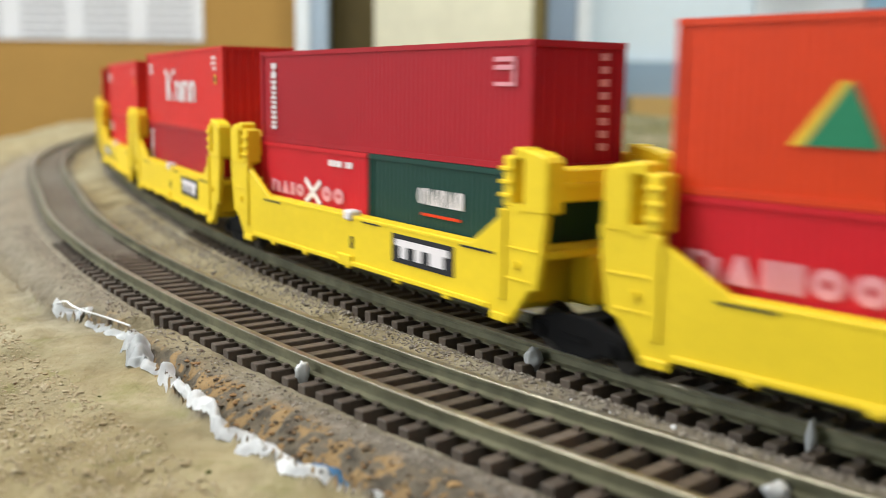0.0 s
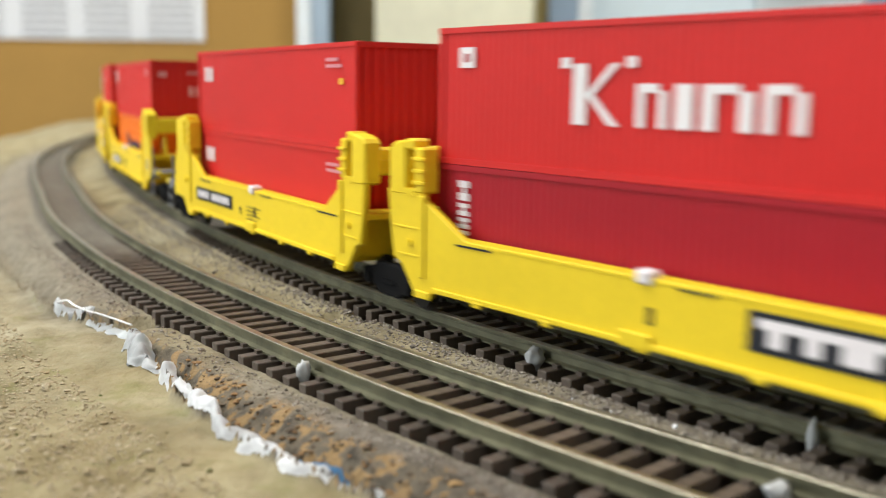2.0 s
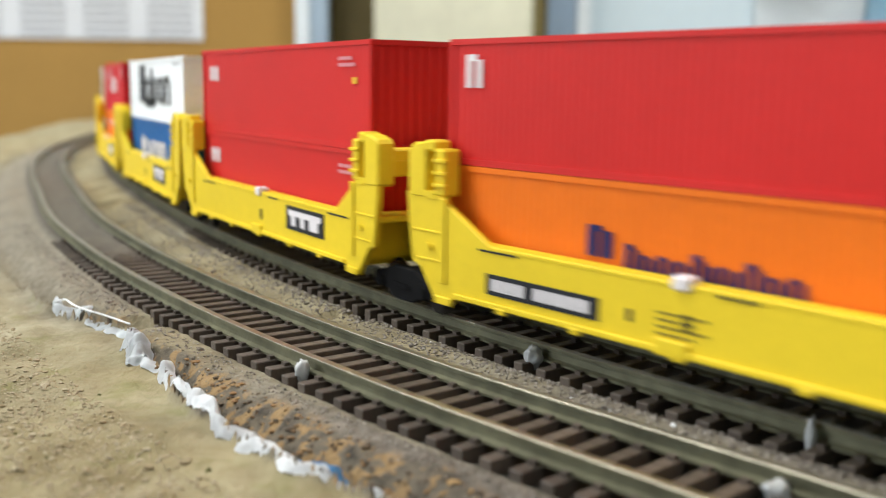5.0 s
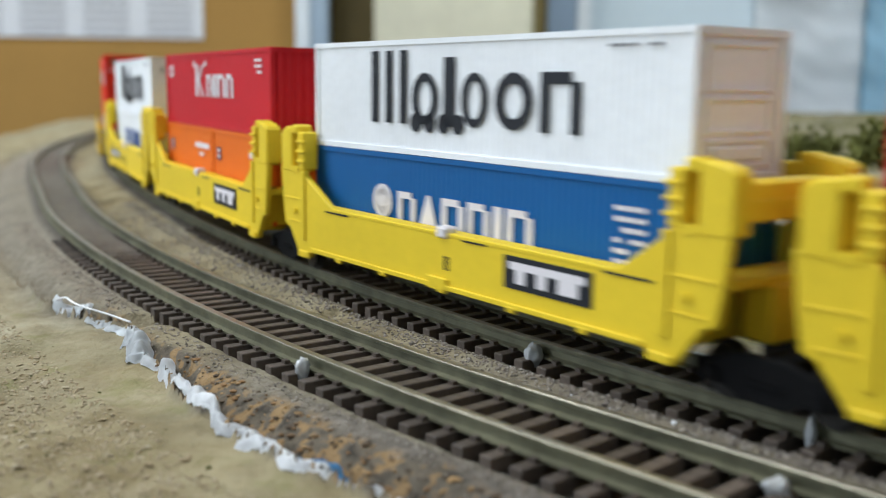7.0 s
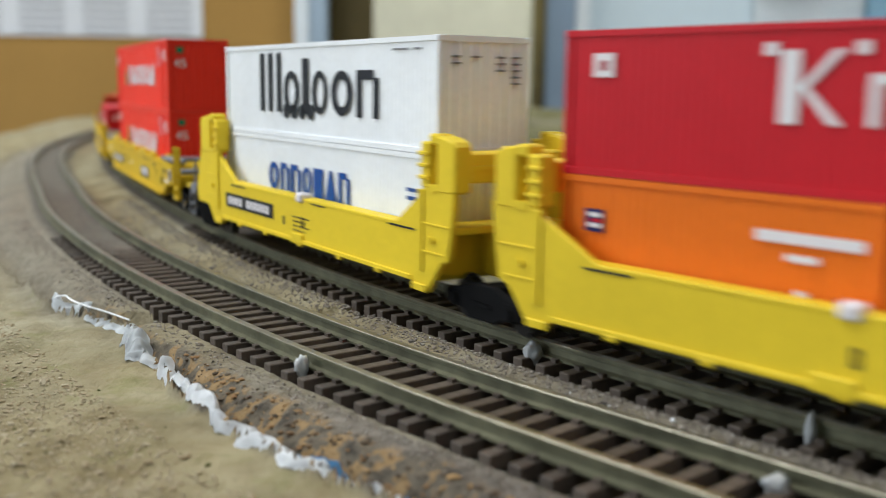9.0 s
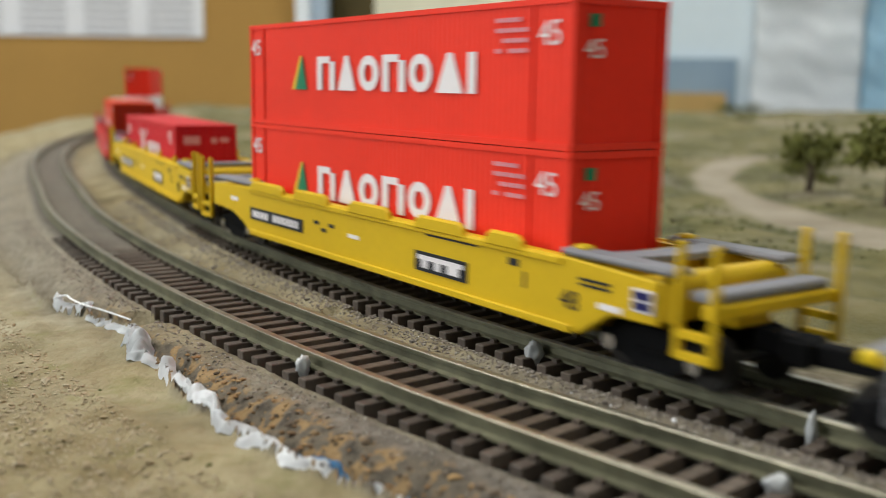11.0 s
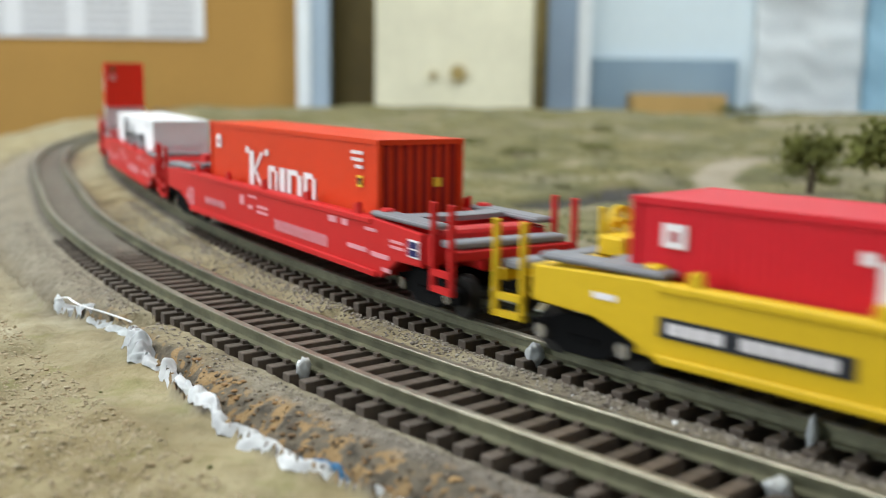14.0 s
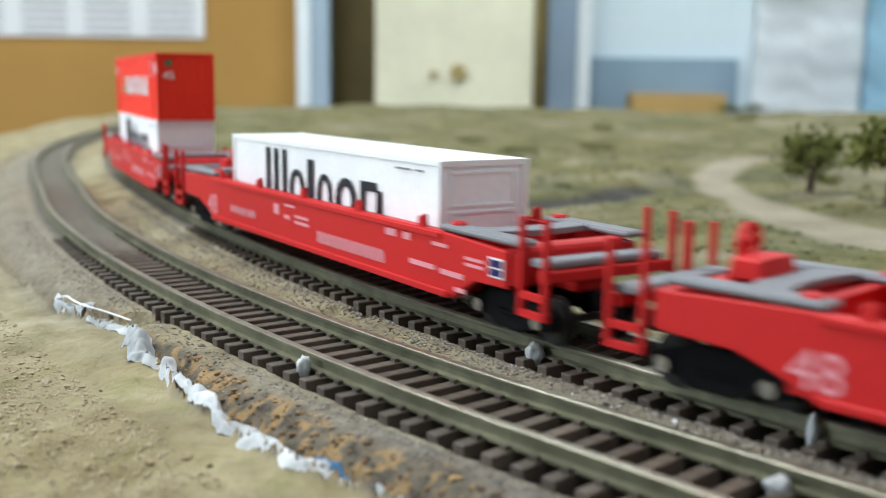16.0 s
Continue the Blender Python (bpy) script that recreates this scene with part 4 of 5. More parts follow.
                for z in (11.0, 13.0, 14.8):
                    box(bm, sx * 52.6, sx * 53.8, y, y + .2, z, z + .2)
                part("grab_rail", bm, GREY, car)
            bm = bmesh.new()
            box(bm, sx * 56.5, sx * 68.5, -1.1, 1.1, 4.6, 6.8, .2)
            box(bm, sx * 67, sx * 70.2, -2.0, 2.0, 4.2, 7.2, .4)
            part("coupler", bm, BLACK, car)
    bm = bmesh.new()
    box(bm, -39, 39, -Y + .8, Y - .8, 4.4, 5.2)
    part("well_floor", bm, YELLOW, car)
    y = -Y - .02
    if plate == "logo":
        nameplate(car, 12.8, 28.2, 6.95, 11.0, y, True)
    else:
        nameplate(car, *((-30.0, -11.3, 6.1, 8.7) if front_end else (-34.2, -11.4, 7.2, 9.8)), y)
        stencils(car, [(-3.2, 8.6 - i * .75, 6.6 - i % 2 * 1.6, .16) for i in range(4)] + [(-7.2, 6.9, .7, 1.4)], y, INK_K)
    stencils(car, [(-31.4, 11.35, 6.8, .26), (29.8, 11.35, 7.2, .28), (4.2, 11.4, 5.0, .24)], y - .06, INK_K)
    stencils(car, [(.3, 7.2, .28, 1.7), (.95, 7.2, .28, 1.7), (.3, 8.7, .9, .24), (.3, 7.1, .9, .24)], y, INK_K)
    bm = bmesh.new()
    box(bm, -1.2, 1.0, y - .5, y + 1.6, 11.3, 12.9, .3)
    part("side_latch", bm, INK_W, car)
    if front_end:
        bm = bmesh.new()
        box(bm, 45.0, 47.6, y - .1, y, 9.0, 11.6)
        plate_ob = part("notice_plate", bm, INK_W, car)
        bm = bmesh.new()
        for z0, z1 in ((9.2, 10.1), (10.4, 11.4)):
            box(bm, 45.25, 47.35, y - .16, y - .05, z0, z1)
        part("notice_mark", bm, INK_N, plate_ob)
    truck(car, 52.0 if front_end else 49.2, BLACK)
    if rear_end:
        truck(car, -52.0, BLACK)
    CARS.append((car, sigma, 44.0))
    return car


def gondola_car(label, sigma, mat, ink, coaming=False, red=False):
    """A single-unit well car with sloping ends, end walkways and ladders."""
    car = empty("well_car", label, "well car", "well cars with end walkways")
    Y = 10.35
    for sy in (-1, 1):
        bm = bmesh.new()
        poly = [(-43.8, 3.3), (46.8, 3.3), (49.6, 5.0), (52.0, 6.4), (59.0, 6.6), (59.0, 11.3), (52, 11.6), (44, 11.9), (-44, 11.9), (-54, 11.6), (-61.5, 11.3), (-61.5, 7.0), (-52.5, 6.6), (-47.5, 5.0)]
        prism(bm, poly, min(sy * Y, sy * (Y - 1)), max(sy * Y, sy * (Y - 1)), .2)
        part("side_wall", bm, mat, car)
        bm = bmesh.new()
        o0, o1 = sy * (Y - .05), sy * (Y + .3)
        box(bm, -44, 44, o0, o1, 10.9, 11.7, .1)
        box(bm, -43.5, 46, o0, sy * (Y + .45), 3.2, 4.2, .15)
        part("rib", bm, mat, car)
        bm = bmesh.new()
        box(bm, -48, 48, sy * (Y - 1), sy * (HALF_W + .4), 10.9, 11.7)
        part("sill_ledge", bm, mat, car)
        for x, half in ((-36.2, 7.2), (-19.0, 6.5), (0, 6.6), (18.9, 6.4), (33.2, 4.2)) if coaming else ((-39.5, 0), (-20, 0), (-.5, 0), (19.5, 0), (38.5, 0)):
            bm = bmesh.new()
            if coaming:
                prism(bm, [(x - half, 11.3), (x - half + .7, 12.7), (x - half + 1.6, 13.3), (x + half - 1.6, 13.3), (x + half - .7, 12.7), (x + half, 11.3)], min(sy * (Y - .5), sy * (Y + .5)), max(sy * (Y - .5), sy * (Y + .5)), .3)
            else:
                prism(bm, [(x - 1.1, 11.4), (x - .8, 13.2), (x + .8, 13.7), (x + 1.1, 11.4)], min(sy * (Y - .9), sy * (Y - .1)), max(sy * (Y - .9), sy * (Y - .1)), .2)
            part("container_guide", bm, mat, car)
        for sx in (-1, 1):
            bm = bmesh.new()
            box(bm, sx * 43.4, sx * 61.0, sy * (Y - .1), sy * (HALF_W - .5), 12.0, 12.85, .3)
            part("walkway", bm, GREY, car, "grey tread strip")
            bm = bmesh.new()
            e = 61.2 if sx > 0 else 63.2
            for x in (e, e + 4.6):
                box(bm, sx * x, sx * (x + .8), sy * (Y - .75), sy * (Y + .05), 4.0, 16.0, .12)
            for z in (4.0, 6.2):
                box(bm, sx * e, sx * (e + 5.4), sy * (Y - .75), sy * (Y + .05), z, z + .8)
            part("ladder", bm, mat, car)
    for sx in (-1, 1):
        bm = bmesh.new()
        box(bm, sx * 46, sx * 47.2, -Y + 1, Y - 1, 4.2, 12.0)
        box(bm, sx * 47, sx * 63, -3.0, 3.0, 6.2, 9.4, .3)
        e = 0 if sx > 0 else 2.6
        box(bm, sx * (58 + e), sx * (60 + e), -Y + .6, Y - .6, 7.0, 11.2, .2)
        box(bm, sx * (64.4 + e), sx * (66 + e), -Y + .6, Y - .6, 8.4, 9.8, .15)
        part("end_frame", bm, mat, car)
        bm = bmesh.new()
        box(bm, sx * (62.2 + e), sx * (65.4 + e), -Y + 1.0, Y - 1.0, 9.9, 10.9, .25)
        part("walkway", bm, GREY, car, "grey tread strip")
        if coaming and sx < 0:
            bm = bmesh.new()
            box(bm, sx * 47.5, sx * 58.2, -Y + 2.9, Y - 2.9, 11.7, 12.3, .1)
            part("end_deck", bm, GREY, car, "broad grey deck plate")
            bm = bmesh.new()
            box(bm, sx * 48.5, sx * 57, -1.4, 1.4, 12.3, 12.7, .1)
            part("deck_plank", bm, mat, car)
        else:
            # a dished tread strip across, over an open end
            bm = bmesh.new()
            n = 12
            rows = []
            for i in range(n + 1):
                y = (-1 + 2 * i / n) * (HALF_W - .2)
                bow = 2.6 * abs(y / HALF_W) ** 2
                rows.append([bm.verts.new((sx * (52.0 - bow * .5 + e), y, z)) for e, z in ((-2.1, 12.05), (2.1, 12.05), (2.1, 12.8), (-2.1, 12.8))])
            for r0, r1 in zip(rows, rows[1:]):
                for k in range(4):
                    bm.faces.new((r0[k], r0[(k + 1) % 4], r1[(k + 1) % 4], r1[k]))
            bm.faces.new(rows[0]), bm.faces.new(rows[-1][::-1])
            part("end_deck", bm, GREY, car, "grey tread strip across the end")
            bm = bmesh.new()
            disc(bm, sx * 58.6, 0, 10.6, 1.5, 2 * Y - 5, "y", 16)
            part("cross_tube", bm, mat, car)
            bm = bmesh.new()
            box(bm, sx * 47.2, sx * 58, -Y + 1, Y - 1, 6.6, 7.2)
            part("end_floor", bm, mat, car)
        for sy in (-1, 1):
            bm = bmesh.new()
            box(bm, sx * 44.6, sx * 46.6, sy * (Y - 2.8), sy * (Y - 1.0), 11.4, 13.3, .3)
            part("corner_block", bm, mat, car)
        bm = bmesh.new()
        box(bm, sx * 64, sx * 69.5, -1.2, 1.2, 4.2, 6.6, .2)
        part("coupler", bm, BLACK, car)
        if red and sx < 0:
            bm = bmesh.new()
            box(bm, sx * (65.0 + e), sx * (65.8 + e), 3.6, 4.9, 9.6, 16.6, .15)
            part("brake_stand", bm, mat, car)
        truck(car, sx * 56.0, STEEL)
    if not coaming:
        bm = bmesh.new()
        prism(bm, [(-58, 12.2), (-53.5, 12.2), (-54, 14.6), (-57.5, 14.6)], -3.6, 3.2, .3)
        part("brake_housing", bm, mat, car)
        bm = bmesh.new()
        bmesh.ops.create_cone(bm, cap_ends=False, segments=20, radius1=2.2, radius2=2.2, depth=.7, matrix=Matrix.Translation((-58.4, 1.4, 15.6)) @ Matrix.Rotation(math.pi / 2, 4, "Y"))
        bmesh.ops.solidify(bm, geom=bm.faces[:], thickness=.5)
        box(bm, -58.6, -58.2, -.7, 3.5, 15.35, 15.85)
        box(bm, -58.6, -58.2, 1.15, 1.65, 13.5, 17.7)
        disc(bm, -58.6, 1.4, 15.6, .7, 1.2, "x", 10)
        part("brake_wheel", bm, mat, car)
    bm = bmesh.new()
    box(bm, -47, 47, -Y + .8, Y - .8, 3.5, 4.3)
    part("well_floor", bm, mat, car)
    y = -Y - .02
    if not red:
        nameplate(car, -43.5, -22.0, 6.1, 8.3, y)
        nameplate(car, 12.9, 25.4, 5.5, 8.25, y, True)
        stencils(car, [(-18 + i * 2.6, 8.2 - i % 2 * 1.0, 1.7, .6) for i in range(3)] + [(15.5, 10.6, 12, .25), (37, 7.0, .4, 2.0), (47, 9.6, 5, .35), (47, 9.0, 5, .3), (34, 9.4, 2.0, .9)], y, ink)
        stencils(car, [(-6.5, 7.4, 3.4, .6), (50.2, 6.9, 3.6, .7), (-52.5, 8.8, 3.2, .7)], y, INK_W)
        side_text("48", 3.2, 45.4, y - .03, 6.9, ink, car)
    else:
        side_text("48", 5.6, -43.9, y - .03, 6.2, INK_P, car)
        logo_strip([.8, .9, .9, .8, .9, .9, .5, .8, .9, .9, .9, .9], 6.0, 28.5, 5.2, [1.9], y, INK_P, car, "lettering_mark")
        logo_strip([.9, .9, .9, .5, .9, .8, .9], -33.5, -21.0, 5.9, [1.4], y, INK_P, car, "lettering_mark")
        stencils(car, [(-12, 8.0, 2.2, 1.8), (-7.5, 7.6, 2.2, .7), (-3, 8.2, 5.5, .5), (-3, 7.2, 5.5, .5), (29, 9.6, 3, 1), (34, 9.6, 2, 1), (36, 6.4, 6.5, .7), (44, 6.2, 5.5, .7), (47.6, 4.4, 2.4, .6), (50, 9.0, 4, .4), (50, 8.2, 4, .4), (42, 9.8, 3.6, .5), (-7.5, 9.8, 4.5, .4)], y, INK_P)
    bm = bmesh.new()
    box(bm, 55.4, 58.4, y - .12, y, 7.7, 10.2)
    pl = part("notice_plate", bm, INK_W, car)
    bm = bmesh.new()
    for z0, z1 in ((7.95, 8.8), (9.05, 9.95)):
        box(bm, 55.65, 58.15, y - .2, y - .1, z0, z1)
    part("notice_mark", bm, INK_N, pl)
    CARS.append((car, sigma, 56.0))
    return car


YL = "yellow plastic well car with guide posts, "
well_unit(YL + "leading the train", 3.088)
well_unit(YL + "one long, two short containers", 12.074)
well_unit(YL + "red and crimson containers", 21.181)
well_unit(YL + "platform at the rear", 30.106, rear_end=True, plate="number")
well_unit(YL + "platform and brake wheel", 42.433, front_end=True, plate="number")
well_unit(YL + "two plain red containers", 51.434)
well_unit(YL + "white and blue containers", 60.25)
well_unit(YL + "scarlet and orange containers", 69.217)
well_unit(YL + "two white containers", 78.162, rear_end=True, plate="number")
gondola_car("golden yellow well car with two stacked vermilion containers", 90.552, GOLD, INK_K, coaming=True)
gondola_car("golden yellow well car with one low scarlet container", 103.279, GOLD, INK_K)
for s, what in ((116.014, "an orange-red container"), (128.789, "a white container"), (142.344, "a white and a red container")):
    gondola_car("red well car with walkways carrying " + what, s, CARRED, INK_P, red=True)

# ---------------------------------------------------------------- the room behind the layout
FAR = 180.0    # the far wall, in plan units


def slab(name, x0, x1, y0, y1, z0, z1, mat, label, category, kind="", parent=None, bevel=0.0):
    bm = bmesh.new()
    box(bm, x0, x1, y0, y1, z0, z1, bevel)
    ob = part(name, bm, mat, parent, label, scale=U)
    return tagged(ob, "", category, "", kind)


FLOOR, TOPZ = -80.0, 135.0
slab("floor", -190, 190, -190, FAR + 6, FLOOR - 4, FLOOR, CARPET, "plain grey room floor", "floor", "structure")
slab("ceiling", -190, 190, -190, FAR + 6, TOPZ, TOPZ + 4, CEIL, "white painted ceiling", "ceiling", "structure")
slab("wall_north", -190, 190, FAR, FAR + 6, FLOOR, TOPZ, PALEWALL, "pale blue painted room wall", "wall", "structure")
slab("wall_south", -190, 190, -196, -190, FLOOR, TOPZ, PALEWALL, "pale blue painted room wall", "wall", "structure")
slab("wall_east", 190, 196, -196, FAR + 6, FLOOR, TOPZ, PALEWALL, "pale blue painted room wall", "wall", "structure")
slab("wall_west", -196, -190, -196, FAR + 6, FLOOR, TOPZ, PALEWALL, "pale blue painted room wall", "wall", "structure")
slab("layout_table", -88, 88, -60, 96, -9.5, -5.2, OLIVE, "plain wooden tabletop under the modelled landscape", "table")
slab("notice_board", -110, -24.8, FAR - 3, FAR - .2, -40, 60, WALLPAINT, "large ochre brown board on the wall", "board")


def notice(x0, x1, z0, z1, rows, cols):
    bm = bmesh.new()
    box(bm, x0, x1, FAR - 3.5, FAR - 3.05, z0, z1)
    top = tagged(part("notice_sheet", bm, PAPER, None, "white printed notice sheet pinned to the board", scale=U), "", "poster")
    bm = bmesh.new()
    for i in range(cols):
        a = x0 + (x1 - x0) * (i + .12) / cols
        for k in range(rows):
            z = z1 - (z1 - z0) * (k + .5) / rows
            box(bm, a, a + (x1 - x0) * .72 / cols, FAR - 3.6, FAR - 3.48, z, z + .35)
    tagged(part("text_bar", bm, GREY, top, scale=U), kind="stuff")


notice(-84, -41.0, 10.2, 40, 22, 4)
slab("wall_post", -24.7, -19.6, FAR - 6, FAR - .1, FLOOR, TOPZ - .1, POSTBLUE, "blue-grey painted upright post", "post", "structure")
slab("wall_trim", -24.9, -22.6, FAR - 6.6, FAR - 6.05, FLOOR, TOPZ - .2, PALE, "white painted edge strip on the post", "trim", "structure")
slab("dark_door", -19.5, -11.3, FAR - 2, FAR - .1, FLOOR, 70, OLIVE, "dark olive door panel beside the cabinet", "door")


def cabinet():
    top = empty("cream_cabinet", "tall cream painted cabinet with brown stains", "cabinet")
    top.location = (0, 0, 0)
    slab("body", -11.2, 14.0, FAR - 16, FAR - .1, FLOOR, 62, CREAM, "", "", parent=top, bevel=.4)
    slab("door", -10.9, 13.7, FAR - 16.8, FAR - 16.05, FLOOR + 4, 61, CREAM, "", "", parent=top, bevel=.3)
    for x, z, r in ((-2.1, 4.6, .55), (2.2, 4.9, 1.25)):
        bm = bmesh.new()
        disc(bm, x * (FAR - 17) / FAR, FAR - 17.2, z, r, 1.0, "y", 14)
        part("knob", bm, STAIN, top, "brown knob", scale=U)


cabinet()
slab("wall_strip", 14.8, 17.3, FAR - 3, FAR - .1, FLOOR, TOPZ - .2, UMBER, "dark olive strip with light patches beside the cabinet", "trim", "structure")
slab("wall_strip", 17.4, 22.3, FAR - 4, FAR - .1, FLOOR, TOPZ - .2, DUSK, "slate blue painted pilaster strip", "trim", "structure")
slab("wall_strip", 22.4, 24.6, FAR - 4.4, FAR - .1, FLOOR, TOPZ - .2, PALE, "white painted edge strip", "trim", "structure")
slab("slate_board", 25.1, 50.4, FAR - 2, FAR - .1, -40, 7.9, SLATE, "slate blue board low on the wall", "board")
slab("cardboard_box", 31.4, 46.8, FAR - 9, FAR - 2.2, -40, 2.0, KRAFT, "ochre cardboard box in front of the board", "box")


def sheeting():
    top = empty("plastic_sheeting", "glossy clear plastic sheeting hung over the wall", "sheeting")
    for x0, x1, m in ((52.7, 71.5, SHEETING), (71.7, 96, BLUESHEET)):
        bm = bmesh.new()
        nx, nz = 40, 150
        grid = []
        for i in range(nx + 1):
            col = []
            for k in range(nz + 1):
                x, z = x0 + (x1 - x0) * i / nx, -30 + 80 * k / nz
                y = FAR - 2.6 + .3 * math.sin(z * .5 + .5 * math.sin(x * .45)) + .10 * math.sin(z * 1.3 + x * .3 + math.sin(x * .6)) + .15 * math.sin(x * .7 + z * .2)
                col.append(bm.verts.new((x, y, z)))
            grid.append(col)
        for i in range(nx):
            for k in range(nz):
                bm.faces.new((grid[i][k], grid[i + 1][k], grid[i + 1][k + 1], grid[i][k + 1]))
        bmesh.ops.solidify(bm, geom=bm.faces[:], thickness=.15)
        part("sheet", bm, m, top, scale=U, smooth=True)


sheeting()

# ---------------------------------------------------------------- small scenery


SMEAR = paint("blue_paint_smear", (0.10, 0.26, 0.48), 0.7)
GAUZE = material("thin_bluish_plaster_gauze", (0.72, 0.745, 0.76), 0.45, grain=0.12, scale=500, bump=0.4, stains=0.25, stain_scale=120)


def edge_at(q):
    return float(np.interp(q, EDGE_S, EDGE_OFF))


def cloth(name, top, mat, label, s0, s1, inner, outer, ruffle, seed, cols=9, step=.03, sink=.02):
    """A crumpled strip of cloth on the torn edge; inner and outer are its borders beside the edge line."""
    rng = np.random.RandomState(seed)
    n = max(10, int((s1 - s0) / step))
    ph = rng.rand(8) * 6.28
    spots, ground_spots = [], []
    for i in range(n + 1):
        q = s0 + (s1 - s0) * i / n
        grow = max(.05, math.sin(math.pi * i / n)) ** .35
        jag = .30 * math.sin(q * 6 + ph[0]) + .20 * math.sin(q * 14 + ph[1]) + .07 * math.sin(q * 47 + ph[2]) + .04 * rng.normal()
        jig = .30 * math.sin(q * 7 + ph[3]) + .22 * math.sin(q * 17 + ph[4]) + .04 * rng.normal()
        a, b = inner * grow * (1 + jag), outer * grow * (1 + jig)
        for k in range(cols):
            f = k / (cols - 1)
            p = front.beside(q, edge_at(q) + a + (b - a) * f)
            r = front.beside(q, edge_at(q) + max(.07, a + (b - a) * f))
            ground_spots.append((r.x, r.y))
            fold = ruffle * (.4 * math.sin(q * 9 + f * 4 + ph[5]) + .22 * math.sin(q * 23 - f * 7 + ph[6]) + .06 * rng.normal())
            spots.append((p.x, p.y, fold + ruffle * .9 - sink * (f in (0, 1)) - ruffle * 1.2 * abs(2 * f - 1) ** 2))
    q = np.array(spots)
    g = np.array(ground_spots)
    q[:, 2] += relief(g[:, 0], g[:, 1])[0] + .035
    bm = bmesh.new()
    vv = [bm.verts.new(p) for p in q.tolist()]
    for i in range(n):
        for k in range(cols - 1):
            bm.faces.new((vv[i * cols + k], vv[i * cols + k + 1], vv[(i + 1) * cols + k + 1], vv[(i + 1) * cols + k]))
    bmesh.ops.solidify(bm, geom=bm.faces[:], thickness=.02)
    return part(name, bm, mat, top, label, scale=U, smooth=True)


def plaster_edge():
    """The torn white plaster cloth along the edge of the scenery."""
    top = empty("plaster_cloth_edge", "ragged torn white plaster cloth along the cork roadbed", "plaster cloth")
    for i, (s0, s1, a, b, ruffle) in enumerate(((5.9, 9.2, -.05, .05, .02), (8.6, 11.7, -.05, .05, .025), (7.15, 8.25, -.10, .10, .045), (7.95, 9.0, -.13, .13, .055), (8.8, 9.95, -.12, .08, .06), (9.85, 10.35, -.06, .06, .03),
                                                (10.2, 11.2, -.10, .09, .05), (11.0, 11.6, -.07, .10, .04), (5.9, 7.2, -.05, .03, .02))):
        cloth("cloth_patch", top, PLASTER, "", s0, s1, a, b, ruffle, 30 + i)
    cloth("paint_smear", top, SMEAR, "blue smear of paint", 6.95, 7.75, -.17, -.06, .012, 51)
    cloth("paint_smear", top, SMEAR, "blue smear of paint", 5.95, 6.35, -.10, .0, .012, 52)
    cloth("cloth_knot", top, GAUZE, "crumpled translucent lump of cloth", 11.45, 12.35, -.16, .20, .11, 61)
    cloth("cloth_patch", top, GAUZE, "thin bluish flap of cloth", 12.3, 12.95, -.12, .06, .05, 62)
    cloth("cloth_patch", top, GAUZE, "thin bluish flap of cloth", 12.8, 14.1, -.16, .16, .03, 63)
    cloth("cloth_patch", top, GAUZE, "loose curled corner of cloth", 14.35, 15.1, -.34, .06, .13, 64)
    # a loose curled thread along the flap
    pts = [front.beside(q, edge_at(q) + o, z) for q, o, z in ((15.15, .0, -.33), (14.9, -.1, -.22), (14.6, .0, -.24), (14.1, .1, -.24), (13.6, .05, -.25), (13.1, -.05, -.30))]
    cu = bpy.data.curves.new("thread", "CURVE")
    cu.dimensions, cu.bevel_depth, cu.bevel_resolution = "3D", .014 * U, 2
    sp = cu.splines.new("NURBS")
    sp.points.add(len(pts) - 1)
    for q, p in zip(sp.points, pts):
        q.co = (*(p * U), 1)
    sp.use_endpoint_u, sp.order_u = True, 3
    tmp = bpy.data.objects.new("thread", cu)
    scene.collection.objects.link(tmp)
    me = bpy.data.meshes.new_from_object(tmp.evaluated_get(bpy.context.evaluated_depsgraph_get()))
    bpy.data.objects.remove(tmp)
    me.materials.append(PLASTER)
    ob = new("thread", me)
    ob.parent = top


plaster_edge()


def blob(name, x, y, z, r, tall, mat, label, category, seed):
    bm = bmesh.new()
    bmesh.ops.create_icosphere(bm, subdivisions=3, radius=1)
    for v in bm.verts:
        k = 1 + .35 * noise.noise(v.co * 1.7 + Vector((seed, 0, 0))) + .15 * noise.noise(v.co * 4 + Vector((seed, 0, 0)))
        v.co = Vector((v.co.x * r, v.co.y * r, v.co.z * tall)) * k
    bmesh.ops.translate(bm, vec=(x, y, z), verts=bm.verts)
    return tagged(part(name, bm, mat, None, label, scale=U, smooth=True), "", category)


for i, (tr, s, off, r, tall) in enumerate(((front, 9.3, .66, .085, .13), (rear, 8.5, .65, .095, .13), (rear, 5.1, .62, .05, .19), (front, 4.15, -.36, .11, .09))):
    p = tr.beside(s, off)
    blob("glue_drop", p.x, p.y, p.z - .19 + tall * .4, r, tall, GLUE, "dried translucent drop of glue beside a rail", "glue drop", i * 7.3)


